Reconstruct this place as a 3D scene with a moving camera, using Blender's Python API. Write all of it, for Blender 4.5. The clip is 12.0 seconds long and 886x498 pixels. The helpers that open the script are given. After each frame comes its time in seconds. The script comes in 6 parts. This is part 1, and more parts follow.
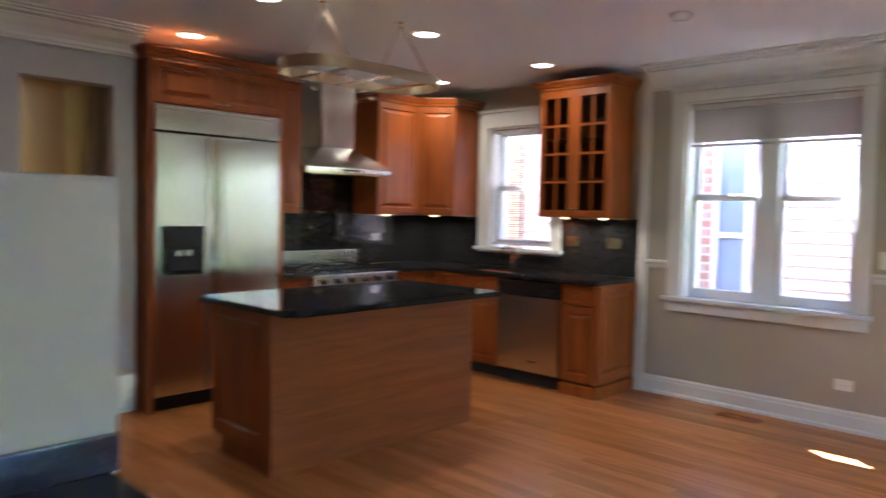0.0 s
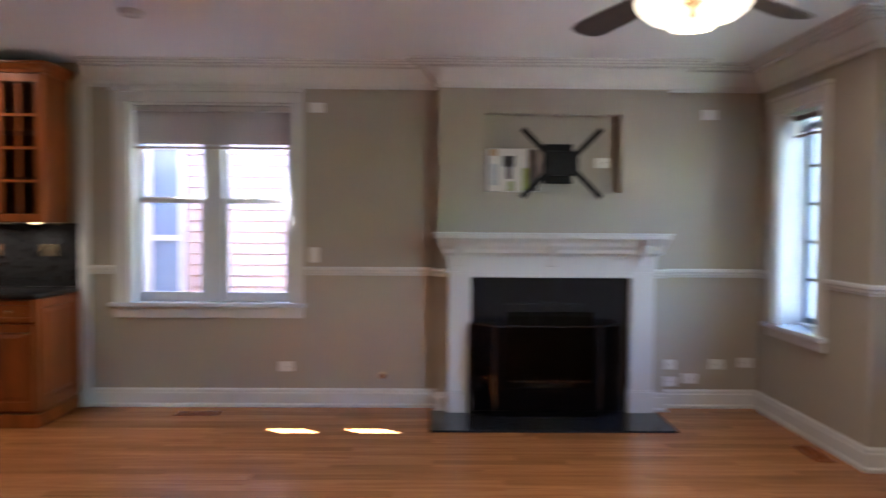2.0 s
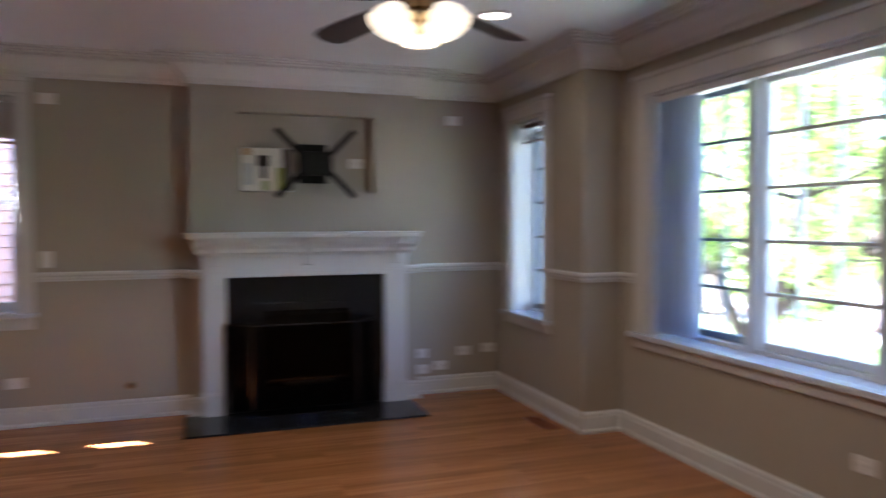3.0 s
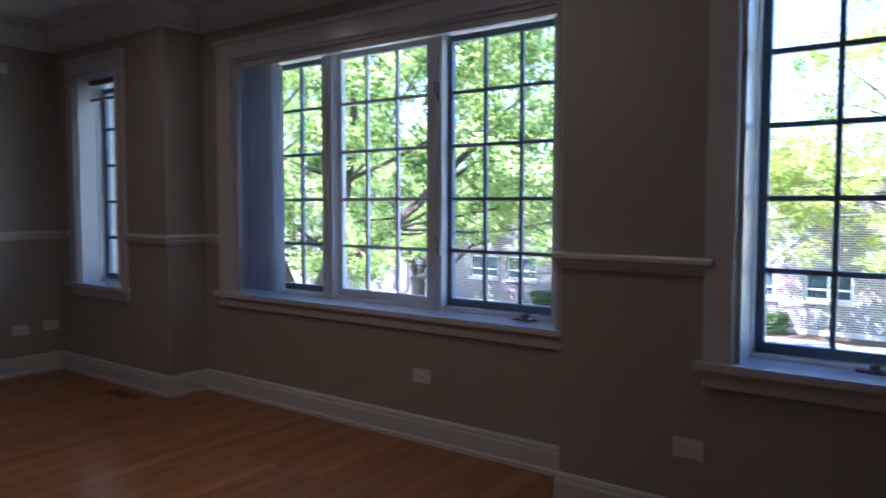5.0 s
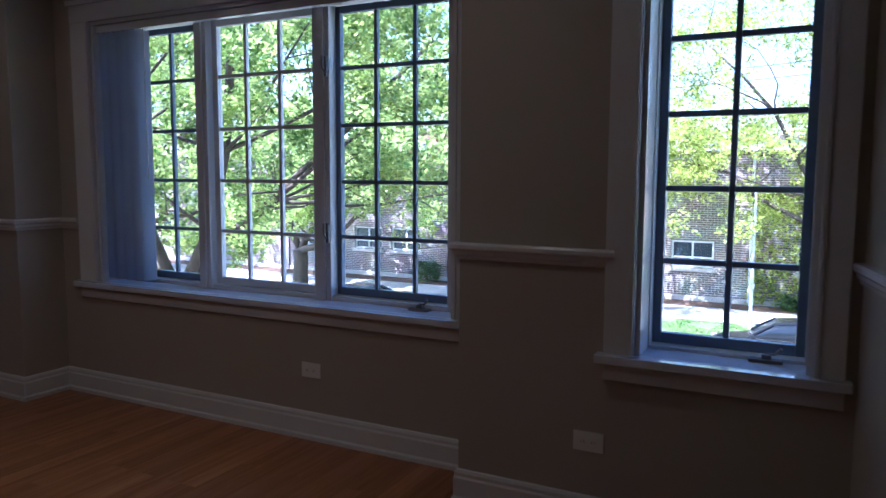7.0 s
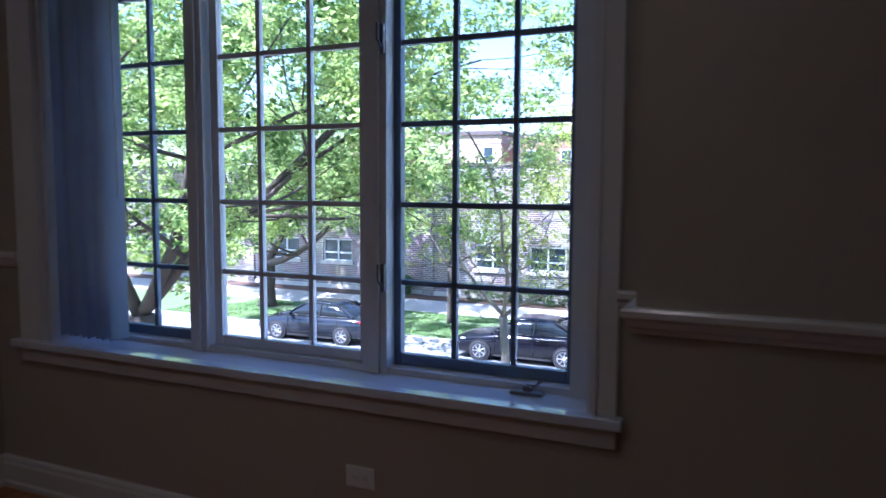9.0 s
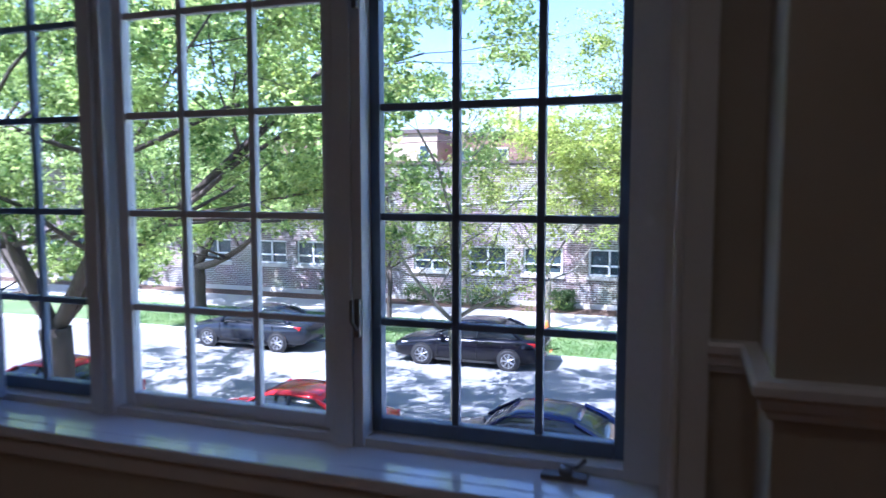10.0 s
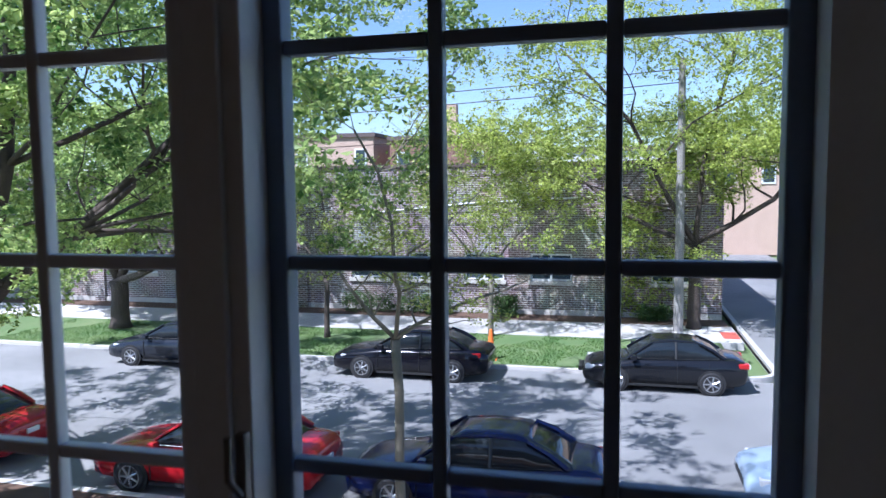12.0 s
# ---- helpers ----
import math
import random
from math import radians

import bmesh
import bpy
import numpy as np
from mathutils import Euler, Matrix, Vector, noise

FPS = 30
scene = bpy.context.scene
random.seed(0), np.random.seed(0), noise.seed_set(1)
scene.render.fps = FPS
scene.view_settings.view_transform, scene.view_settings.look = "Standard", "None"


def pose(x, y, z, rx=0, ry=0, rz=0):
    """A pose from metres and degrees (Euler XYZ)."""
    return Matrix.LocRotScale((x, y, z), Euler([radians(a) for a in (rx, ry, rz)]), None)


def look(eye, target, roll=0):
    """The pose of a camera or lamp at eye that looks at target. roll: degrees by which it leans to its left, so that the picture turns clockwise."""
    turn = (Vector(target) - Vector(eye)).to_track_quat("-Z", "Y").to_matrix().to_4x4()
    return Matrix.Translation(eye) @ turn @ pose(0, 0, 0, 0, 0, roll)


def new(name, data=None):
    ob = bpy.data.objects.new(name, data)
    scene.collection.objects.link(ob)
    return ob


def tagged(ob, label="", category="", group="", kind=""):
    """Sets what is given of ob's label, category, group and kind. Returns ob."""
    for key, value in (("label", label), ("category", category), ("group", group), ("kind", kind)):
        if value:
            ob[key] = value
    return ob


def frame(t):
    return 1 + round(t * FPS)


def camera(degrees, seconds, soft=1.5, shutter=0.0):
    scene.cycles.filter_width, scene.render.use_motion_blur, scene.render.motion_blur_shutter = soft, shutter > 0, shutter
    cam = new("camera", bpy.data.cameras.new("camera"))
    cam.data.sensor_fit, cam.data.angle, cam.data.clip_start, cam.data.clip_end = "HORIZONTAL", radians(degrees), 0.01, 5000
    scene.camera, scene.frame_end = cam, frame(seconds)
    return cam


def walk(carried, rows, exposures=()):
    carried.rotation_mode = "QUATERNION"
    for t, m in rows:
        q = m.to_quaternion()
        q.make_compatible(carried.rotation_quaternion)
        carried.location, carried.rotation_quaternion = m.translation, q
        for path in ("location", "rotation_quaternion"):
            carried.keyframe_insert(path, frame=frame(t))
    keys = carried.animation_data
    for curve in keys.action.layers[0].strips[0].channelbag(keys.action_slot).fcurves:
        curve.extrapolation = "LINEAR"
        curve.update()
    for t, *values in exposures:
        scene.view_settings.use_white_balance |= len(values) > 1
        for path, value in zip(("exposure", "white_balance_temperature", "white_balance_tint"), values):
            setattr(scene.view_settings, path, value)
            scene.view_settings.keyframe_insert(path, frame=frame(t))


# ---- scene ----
cam = camera(63.2, 12.0, shutter=0.9)
PATH = [
    (0, (-2.246, -5.365, 1.428), (-3.631, -3.926, 1.324), 1.2),
    (0.5, (-2.429, -5.261, 1.426), (-3.606, -3.647, 1.325), 0.9),
    (1, (-2.487, -5.256, 1.441), (-3.445, -3.503, 1.343), 1.0),
    (1.5, (-2.536, -5.4, 1.42), (-2.977, -3.451, 1.336), 0.7),
    (2, (-2.513, -5.498, 1.413), (-2.482, -3.5, 1.342), 0.4),
    (2.5, (-2.463, -5.526, 1.418), (-2.161, -3.55, 1.343), 0.1),
    (3, (-2.432, -5.64, 1.416), (-1.781, -3.751, 1.342), -0.2),
    (3.5, (-2.513, -5.681, 1.444), (-1.451, -3.988, 1.359), -0.4),
    (5.5, (-2.724, -5.693, 1.234), (-1.057, -4.6, 1.082), 0.2),
    (6, (-2.696, -5.725, 1.276), (-0.982, -4.714, 1.082), 0.2),
    (6.5, (-2.672, -5.66, 1.332), (-0.922, -4.712, 1.139), 0.3),
    (7, (-2.58, -5.549, 1.338), (-0.81, -4.64, 1.138), 0.3),
    (7.5, (-2.44, -5.367, 1.336), (-0.654, -4.485, 1.156), 0.5),
    (9.5, (-1.556, -4.351, 1.388), (0.292, -3.605, 1.211), 0.1),
    (10, (-1.265, -4.165, 1.392), (0.619, -3.516, 1.215), -0.0),
    (10.5, (-0.977, -4.016, 1.392), (0.92, -3.406, 1.219), -0.2),
    (11, (-0.78, -3.881, 1.404), (1.142, -3.353, 1.236), -0.4),
    (11.5, (-0.54, -3.83, 1.392), (1.393, -3.345, 1.225), -0.5),
    (12, (-0.406, -3.827, 1.406), (1.527, -3.343, 1.24), -0.6),
]
EXPOSURES = [(0.0, 5.65, 5250, 12), (1.5, 5.35, 5300, 14), (2.5, 5.12, 5400, 17), (3.5, 4.25, 5300, 20), (4.4, 3.6, 5150, 22), (5.3, 3.05, 4900, 23), (7.7, 2.8, 4850, 24), (9.3, 2.45, 4800, 24), (10.5, 1.95, 5100, 22), (12.0, 1.15, 5200, 18)]
walk(cam, [(t, look(eye, target, roll)) for t, eye, target, roll in PATH], EXPOSURES)

# ---- world, sun, lamps ----
CAN_W, HALL_W, FAN_W, PUCK_W = 0.17, 0.45, 0.50, 0.05
SUN_DIR = Vector((0.555, -0.43, -1.0)).normalized()
world = bpy.data.worlds.new("world")
scene.world = world
world.use_nodes = True
sky = world.node_tree.nodes.new("ShaderNodeTexSky")
sky.sky_type = "NISHITA"
sky.sun_disc = False
sky.sun_elevation = math.asin(-SUN_DIR.z)
sky.sun_rotation = math.atan2(-SUN_DIR.x, -SUN_DIR.y)
sky.air_density, sky.dust_density, sky.ozone_density = 1.0, 0.4, 1.5
bg = world.node_tree.nodes["Background"]
bg.inputs["Strength"].default_value = 0.09
world.node_tree.links.new(sky.outputs[0], bg.inputs["Color"])
sun = new("sun", bpy.data.lights.new("sun", "SUN"))
sun.data.energy, sun.data.angle, sun.data.color = 5.0, radians(0.53), (1.0, 0.95, 0.88)
sun.rotation_euler = SUN_DIR.to_track_quat("-Z", "Y").to_euler()


# ---- materials ----
def nodes_of(name):
    m = bpy.data.materials.new(name)
    m.use_nodes = True
    nt = m.node_tree
    return m, nt, nt.nodes["Principled BSDF"], nt.nodes["Material Output"]


def surface(name, color, rough=0.5, metal=0.0, vary=0.12, scale=6.0, fine=60.0, bump=0.02, stretch=(1, 1, 1), coat=0.0, rough_vary=0.1, color2=None, per_object=0.0, spec=0.5):
    """A paint-like or stone-like surface: tone varies at a broad and a fine scale, with relief."""
    m, nt, b, out = nodes_of(name)
    n, l = nt.nodes, nt.links
    tc = n.new("ShaderNodeTexCoord")
    mp = n.new("ShaderNodeMapping")
    mp.inputs["Scale"].default_value = stretch
    l.new(tc.outputs["Object"], mp.inputs["Vector"])
    broad, grain = n.new("ShaderNodeTexNoise"), n.new("ShaderNodeTexNoise")
    for tx, s, d in ((broad, scale, 3), (grain, fine, 4)):
        tx.inputs["Scale"].default_value, tx.inputs["Detail"].default_value = s, d
        l.new(mp.outputs[0], tx.inputs["Vector"])
    add = n.new("ShaderNodeMath")
    add.operation = "ADD"
    l.new(broad.outputs["Fac"], add.inputs[0])
    l.new(grain.outputs["Fac"], add.inputs[1])
    rng = n.new("ShaderNodeMapRange")
    rng.inputs["From Min"].default_value, rng.inputs["From Max"].default_value = 0.6, 1.4
    l.new(add.outputs[0], rng.inputs["Value"])
    mix = n.new("ShaderNodeMix")
    mix.data_type = "RGBA"
    c2 = color2 or tuple(c * (1 - vary) for c in color)
    c1 = color if color2 else tuple(min(1, c * (1 + vary * 0.5)) for c in color)
    mix.inputs["A"].default_value, mix.inputs["B"].default_value = (*c1, 1), (*c2, 1)
    l.new(rng.outputs[0], mix.inputs["Factor"])
    last = mix.outputs["Result"]
    if per_object:
        info, hsv = n.new("ShaderNodeObjectInfo"), n.new("ShaderNodeHueSaturation")
        mr = n.new("ShaderNodeMapRange")
        mr.inputs["To Min"].default_value, mr.inputs["To Max"].default_value = 1 - per_object, 1 + per_object
        l.new(info.outputs["Random"], mr.inputs["Value"])
        l.new(mr.outputs[0], hsv.inputs["Value"])
        l.new(last, hsv.inputs["Color"])
        last = hsv.outputs["Color"]
    l.new(last, b.inputs["Base Color"])
    rr = n.new("ShaderNodeMapRange")
    rr.inputs["To Min"].default_value, rr.inputs["To Max"].default_value = max(0.02, rough - rough_vary), min(1, rough + rough_vary)
    l.new(broad.outputs["Fac"], rr.inputs["Value"])
    l.new(rr.outputs[0], b.inputs["Roughness"])
    b.inputs["Metallic"].default_value = metal
    b.inputs["Coat Weight"].default_value = coat
    b.inputs["Specular IOR Level"].default_value = spec
    if bump:
        bp = n.new("ShaderNodeBump")
        bp.inputs["Strength"].default_value, bp.inputs["Distance"].default_value = bump * 5, 0.004
        l.new(grain.outputs["Fac"], bp.inputs["Height"])
        l.new(bp.outputs[0], b.inputs["Normal"])
    return m


def wood(name, light, dark, along=(1, 14, 14), rough=0.3, coat=0.3, per_object=0.12, island=False):
    """Stained wood: long streaks across the grain and fine pores."""
    m, nt, b, out = nodes_of(name)
    n, l = nt.nodes, nt.links
    tc, mp = n.new("ShaderNodeTexCoord"), n.new("ShaderNodeMapping")
    mp.inputs["Scale"].default_value = along
    info = n.new("ShaderNodeNewGeometry" if island else "ShaderNodeObjectInfo")
    rnd = info.outputs["Random Per Island" if island else "Random"]
    off = n.new("ShaderNodeVectorMath")
    off.operation = "SCALE"
    off.inputs[0].default_value = (37, 61, 53)
    l.new(rnd, off.inputs["Scale"])
    l.new(off.outputs[0], mp.inputs["Location"])
    l.new(tc.outputs["Object"], mp.inputs["Vector"])
    big, fine = n.new("ShaderNodeTexNoise"), n.new("ShaderNodeTexNoise")
    big.inputs["Scale"].default_value, big.inputs["Detail"].default_value, big.inputs["Distortion"].default_value = 1.6, 5, 0.8
    fine.inputs["Scale"].default_value, fine.inputs["Detail"].default_value = 11, 3
    l.new(mp.outputs[0], big.inputs["Vector"])
    l.new(mp.outputs[0], fine.inputs["Vector"])
    add = n.new("ShaderNodeMath")
    add.operation = "MULTIPLY_ADD"
    add.inputs[1].default_value = 0.45
    l.new(fine.outputs["Fac"], add.inputs[0])
    l.new(big.outputs["Fac"], add.inputs[2])
    ramp = n.new("ShaderNodeValToRGB")
    ramp.color_ramp.elements[0].position, ramp.color_ramp.elements[0].color = 0.5, (*light, 1)
    ramp.color_ramp.elements[1].position, ramp.color_ramp.elements[1].color = 0.95, (*dark, 1)
    l.new(add.outputs[0], ramp.inputs["Fac"])
    hsv, mr = n.new("ShaderNodeHueSaturation"), n.new("ShaderNodeMapRange")
    mr.inputs["To Min"].default_value, mr.inputs["To Max"].default_value = 1 - per_object, 1 + per_object
    l.new(rnd, mr.inputs["Value"])
    l.new(mr.outputs[0], hsv.inputs["Value"])
    l.new(ramp.outputs[0], hsv.inputs["Color"])
    l.new(hsv.outputs[0], b.inputs["Base Color"])
    b.inputs["Roughness"].default_value = rough
    b.inputs["Specular IOR Level"].default_value = 0.28
    b.inputs["Coat Weight"].default_value, b.inputs["Coat Roughness"].default_value = coat, 0.15
    bp = n.new("ShaderNodeBump")
    bp.inputs["Strength"].default_value, bp.inputs["Distance"].default_value = 0.12, 0.003
    l.new(fine.outputs["Fac"], bp.inputs["Height"])
    l.new(bp.outputs[0], b.inputs["Normal"])
    return m


def glow(name, color, strength):
    m, nt, b, out = nodes_of(name)
    b.inputs["Base Color"].default_value = (*color, 1)
    b.inputs["Emission Color"].default_value, b.inputs["Emission Strength"].default_value = (*color, 1), strength
    return m


def pane_glass(name, tint=(1, 1, 1), gloss=1.0):
    m, nt, b, out = nodes_of(name)
    n, l = nt.nodes, nt.links
    n.remove(b)
    tr, gl, fr, mx = n.new("ShaderNodeBsdfTransparent"), n.new("ShaderNodeBsdfGlossy"), n.new("ShaderNodeLayerWeight"), n.new("ShaderNodeMixShader")
    tr.inputs["Color"].default_value = (*tint, 1)
    gl.inputs["Roughness"].default_value = 0.02
    sc = n.new("ShaderNodeMath")
    sc.operation = "MULTIPLY"
    sc.inputs[1].default_value = gloss
    pw = n.new("ShaderNodeMath")
    pw.operation, pw.inputs[1].default_value = "POWER", 5.0
    l.new(fr.outputs["Facing"], pw.inputs[0])
    ma = n.new("ShaderNodeMath")
    ma.operation, ma.inputs[1].default_value, ma.inputs[2].default_value = "MULTIPLY_ADD", 0.7, 0.012
    l.new(pw.outputs[0], ma.inputs[0])
    l.new(ma.outputs[0], sc.inputs[0])
    l.new(sc.outputs[0], mx.inputs["Fac"])
    l.new(tr.outputs[0], mx.inputs[1])
    l.new(gl.outputs[0], mx.inputs[2])
    l.new(mx.outputs[0], out.inputs["Surface"])
    return m


M_WALL = surface("wall_paint", (0.39, 0.345, 0.28), 0.75, vary=0.05, scale=1.2, fine=220, bump=0.015)
M_WHITEWALL = surface("white_wall_paint", (0.43, 0.43, 0.44), 0.7, vary=0.04, scale=1.5, fine=220, bump=0.015)
M_HALL = surface("hall_paint", (0.66, 0.50, 0.22), 0.75, vary=0.05, scale=1.2, fine=220, bump=0.015)
M_CEIL = surface("ceiling_paint", (0.68, 0.68, 0.69), 0.85, vary=0.03, scale=0.8, fine=180, bump=0.02)
M_TRIM = surface("trim_enamel", (0.64, 0.63, 0.61), 0.22, vary=0.04, scale=4, fine=90, bump=0.006)
M_SASH = surface("window_sash_enamel", (0.62, 0.63, 0.65), 0.4, vary=0.06, scale=5, fine=90, bump=0.006)
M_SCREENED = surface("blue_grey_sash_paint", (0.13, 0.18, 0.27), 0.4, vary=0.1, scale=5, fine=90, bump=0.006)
M_FLOOR = wood("floor_oak", (0.40, 0.160, 0.046), (0.27, 0.096, 0.027), along=(0.8, 16, 16), rough=0.26, coat=0.08, per_object=0.17)
M_FLOORREST = wood("floor_oak_rest", (0.40, 0.160, 0.046), (0.27, 0.096, 0.027), along=(0.8, 16, 16), rough=0.26, coat=0.08, per_object=0.17, island=True)
M_GLASS = pane_glass("window_glass")
M_BRICKDARK = surface("outer_brick", (0.20, 0.12, 0.09), 0.85, vary=0.3, scale=9, fine=90, bump=0.05)


# ---- mesh helpers ----
def box(bm, x0, x1, y0, y1, z0, z1, bevel=0.0):
    v = [bm.verts.new((x, y, z)) for z in (z0, z1) for y in (y0, y1) for x in (x0, x1)]
    fs = [bm.faces.new([v[i] for i in q]) for q in ((0, 2, 3, 1), (4, 5, 7, 6), (0, 1, 5, 4), (2, 6, 7, 3), (0, 4, 6, 2), (1, 3, 7, 5))]
    if bevel:
        es = list({e for f in fs for e in f.edges})
        bmesh.ops.bevel(bm, geom=es, offset=bevel, segments=2, affect="EDGES", profile=0.6)


def boxes(*specs, bevel=0.0):
    bm = bmesh.new()
    for s in specs:
        box(bm, *s, bevel=bevel)
    return bm


def lathe(bm, profile, steps=24, centre=(0, 0, 0), axis="z"):
    rings = []
    for r, h in profile:
        ring = []
        for i in range(steps):
            a = 2 * math.pi * i / steps
            p = (r * math.cos(a), r * math.sin(a), h)
            if axis == "x":
                p = (p[2], p[0], p[1])
            elif axis == "y":
                p = (p[0], p[2], p[1])
            ring.append(bm.verts.new(Vector(centre) + Vector(p)))
        rings.append(ring)
    for a, b in zip(rings, rings[1:]):
        for i in range(steps):
            bm.faces.new((a[i], a[(i + 1) % steps], b[(i + 1) % steps], b[i]))
    for ring in (rings[0], rings[-1]):
        bm.faces.new(ring)
    bmesh.ops.recalc_face_normals(bm, faces=bm.faces[:])
    return bm


def tube(bm, pts, r, steps=8):
    """A round bar along pts; r is one radius or one for each point."""
    rs = r if isinstance(r, (list, tuple)) else [r] * len(pts)
    pts = [Vector(p) for p in pts]
    rings, side = [], None
    for i, p in enumerate(pts):
        d = (pts[min(i + 1, len(pts) - 1)] - pts[max(i - 1, 0)]).normalized()
        if side is None:
            side = d.cross(Vector((0, 0, 1)) if abs(d.z) < 0.9 else Vector((1, 0, 0))).normalized()
        side = (side - d * side.dot(d)).normalized()
        up = d.cross(side)
        rings.append([bm.verts.new(p + rs[i] * (math.cos(2 * math.pi * k / steps) * side + math.sin(2 * math.pi * k / steps) * up)) for k in range(steps)])
    for a, b in zip(rings, rings[1:]):
        for k in range(steps):
            bm.faces.new((a[k], a[(k + 1) % steps], b[(k + 1) % steps], b[k]))
    bm.faces.new(rings[0])
    bm.faces.new(rings[-1])
    return bm


def sweep(bm, line, profile):
    """A moulding along a plan line, with mitred corners; the profile gives (out, height) to the right of the line."""
    pts = [Vector((x, y)) for x, y in line]
    rows = []
    for i, p in enumerate(pts):
        ns = []
        if i > 0:
            d = (p - pts[i - 1]).normalized()
            ns.append(Vector((d.y, -d.x)))
        if i < len(pts) - 1:
            d = (pts[i + 1] - p).normalized()
            ns.append(Vector((d.y, -d.x)))
        m = (ns[0] + ns[-1]) / (1 + ns[0].dot(ns[-1]))
        rows.append([bm.verts.new((p.x + m.x * o, p.y + m.y * o, z)) for o, z in profile])
    k = len(profile)
    for a, b in zip(rows, rows[1:]):
        for i in range(k):
            bm.faces.new((a[i], a[(i + 1) % k], b[(i + 1) % k], b[i]))
    bm.faces.new(rows[0])
    bm.faces.new(list(reversed(rows[-1])))
    return bm


def mesh_of(name, bm, material, smooth=False):
    bmesh.ops.recalc_face_normals(bm, faces=bm.faces[:])
    me = bpy.data.meshes.new(name)
    bm.to_mesh(me)
    bm.free()
    me.materials.append(material)
    if smooth:
        me.polygons.foreach_set("use_smooth", [True] * len(me.polygons))
    return me


def part(name, bm, material, parent, label="", smooth=False):
    ob = new(name, mesh_of(name, bm, material, smooth))
    ob.parent = parent
    return tagged(ob, label)


def solid(name, bm, material, label, category="", kind="", group="", smooth=False):
    return tagged(new(name, mesh_of(name, bm, material, smooth)), label, category, group, kind)


def thing(name, at, label, category, group="", turn=0.0, kind=""):
    ob = new(name)
    ob.matrix_basis = pose(*at, 0, 0, turn)
    return tagged(ob, label, category, group, kind)


def wall(name, axis, a0, a1, b0, b1, z0, z1, openings, material, label):
    """A wall of thickness a0..a1 across its axis, b0..b1 along it, with openings (b, b, z, z) through it."""
    bm = bmesh.new()
    cuts = sorted({b0, b1, *(v for o in openings for v in o[:2])})
    for p, q in zip(cuts, cuts[1:]):
        spans, z = [], z0
        for o in sorted((o for o in openings if o[0] <= p and o[1] >= q), key=lambda o: o[2]):
            spans.append((z, o[2]))
            z = o[3]
        spans.append((z, z1))
        for lo, hi in spans:
            if hi - lo > 1e-6:
                if axis == "x":
                    box(bm, a0, a1, p, q, lo, hi)
                else:
                    box(bm, p, q, a0, a1, lo, hi)
    bmesh.ops.remove_doubles(bm, verts=bm.verts[:], dist=1e-5)
    return solid(name, bm, material, label, "wall", "structure")


# ---- the room's shell ----
CEIL = 2.60
XW = -7.57          # kitchen's back wall
BAY0, BAY1, BAYX = -1.44, -4.30, 0.29
SOUTH, SKEW = -5.70, -5.964
STOOL = 0.70
wall("wall_north", "y", 0.0, 0.30, XW - 0.15, 0.30, -0.12, CEIL + 0.1,
     [(-6.80, -6.06, 1.066, 2.24), (-4.80, -3.58, 0.766, 2.31)], M_WALL, "taupe painted plaster wall with two windows")
wall("wall_east_north", "x", 0.0, 0.30, BAY0, 0.0, -0.12, CEIL + 0.1, [(-0.875, -0.305, STOOL - 0.034, 2.22)], M_WALL, "taupe painted wall with a narrow window")
wall("wall_bay", "x", BAYX, BAYX + 0.36, BAY1 - 0.3, BAY0 + 0.3, -0.12, CEIL + 0.1, [(-4.134, -1.77, STOOL - 0.034, 2.216)], M_WALL, "taupe painted bay wall with a wide triple window")
wall("wall_bay_return_north", "y", BAY0, BAY0 + 0.3, 0.30, BAYX, -0.12, CEIL + 0.1, [], M_WALL, "taupe painted return of the bay")
wall("wall_bay_return_south", "y", BAY1 - 0.3, BAY1, 0.30, BAYX, -0.12, CEIL + 0.1, [], M_WALL, "taupe painted return of the bay")
wall("wall_east_south", "x", 0.0, 0.30, SOUTH, BAY1, -0.12, CEIL + 0.1, [(-5.572, -5.002, STOOL - 0.034, 2.22)], M_WALL, "taupe painted wall with a narrow window")
bm = bmesh.new()
stub = [[bm.verts.new((x, y, z)) for x, y in ((0.30, SOUTH), (0, SOUTH), (-1.6, SKEW), (-1.6, -6.12), (0.30, -6.12))] for z in (-0.12, CEIL + 0.1)]
bm.faces.new(stub[0][::-1]), bm.faces.new(stub[1])
for i in range(5):
    bm.faces.new((stub[0][i], stub[0][(i + 1) % 5], stub[1][(i + 1) % 5], stub[1][i]))
bmesh.ops.recalc_face_normals(bm, faces=bm.faces)
solid("wall_south_stub", bm, M_WALL, "taupe painted wall with a chair rail", "wall", "structure")
wall("wall_south_return", "x", -1.6, -1.46, -8.2, -6.12, -0.12, CEIL + 0.1, [], M_WALL, "taupe painted plaster wall")
wall("wall_far_south", "y", -8.34, -8.2, -11.0, -0.86, -0.12, CEIL + 0.1, [], M_WALL, "taupe painted plaster wall")
wall("wall_kitchen_west", "x", XW - 0.15, XW, -3.40, 0.0, -0.12, CEIL + 0.1, [], M_WALL, "taupe painted kitchen wall")
wall("wall_hall_front", "x", -7.35, -7.2, -8.2, -3.27, -0.12, CEIL + 0.1, [(-3.97, -3.41, 0.0, 2.22)], M_WHITEWALL, "white wall with an opening to a hall")
wall("wall_hall_side", "y", -3.55, -3.40, -11.0, XW - 0.15, -0.12, CEIL + 0.1, [], M_HALL, "cream painted hall wall")
wall("wall_hall_end", "x", -11.14, -11.0, -8.34, -3.40, -0.12, CEIL + 0.1, [], M_HALL, "cream painted hall wall")
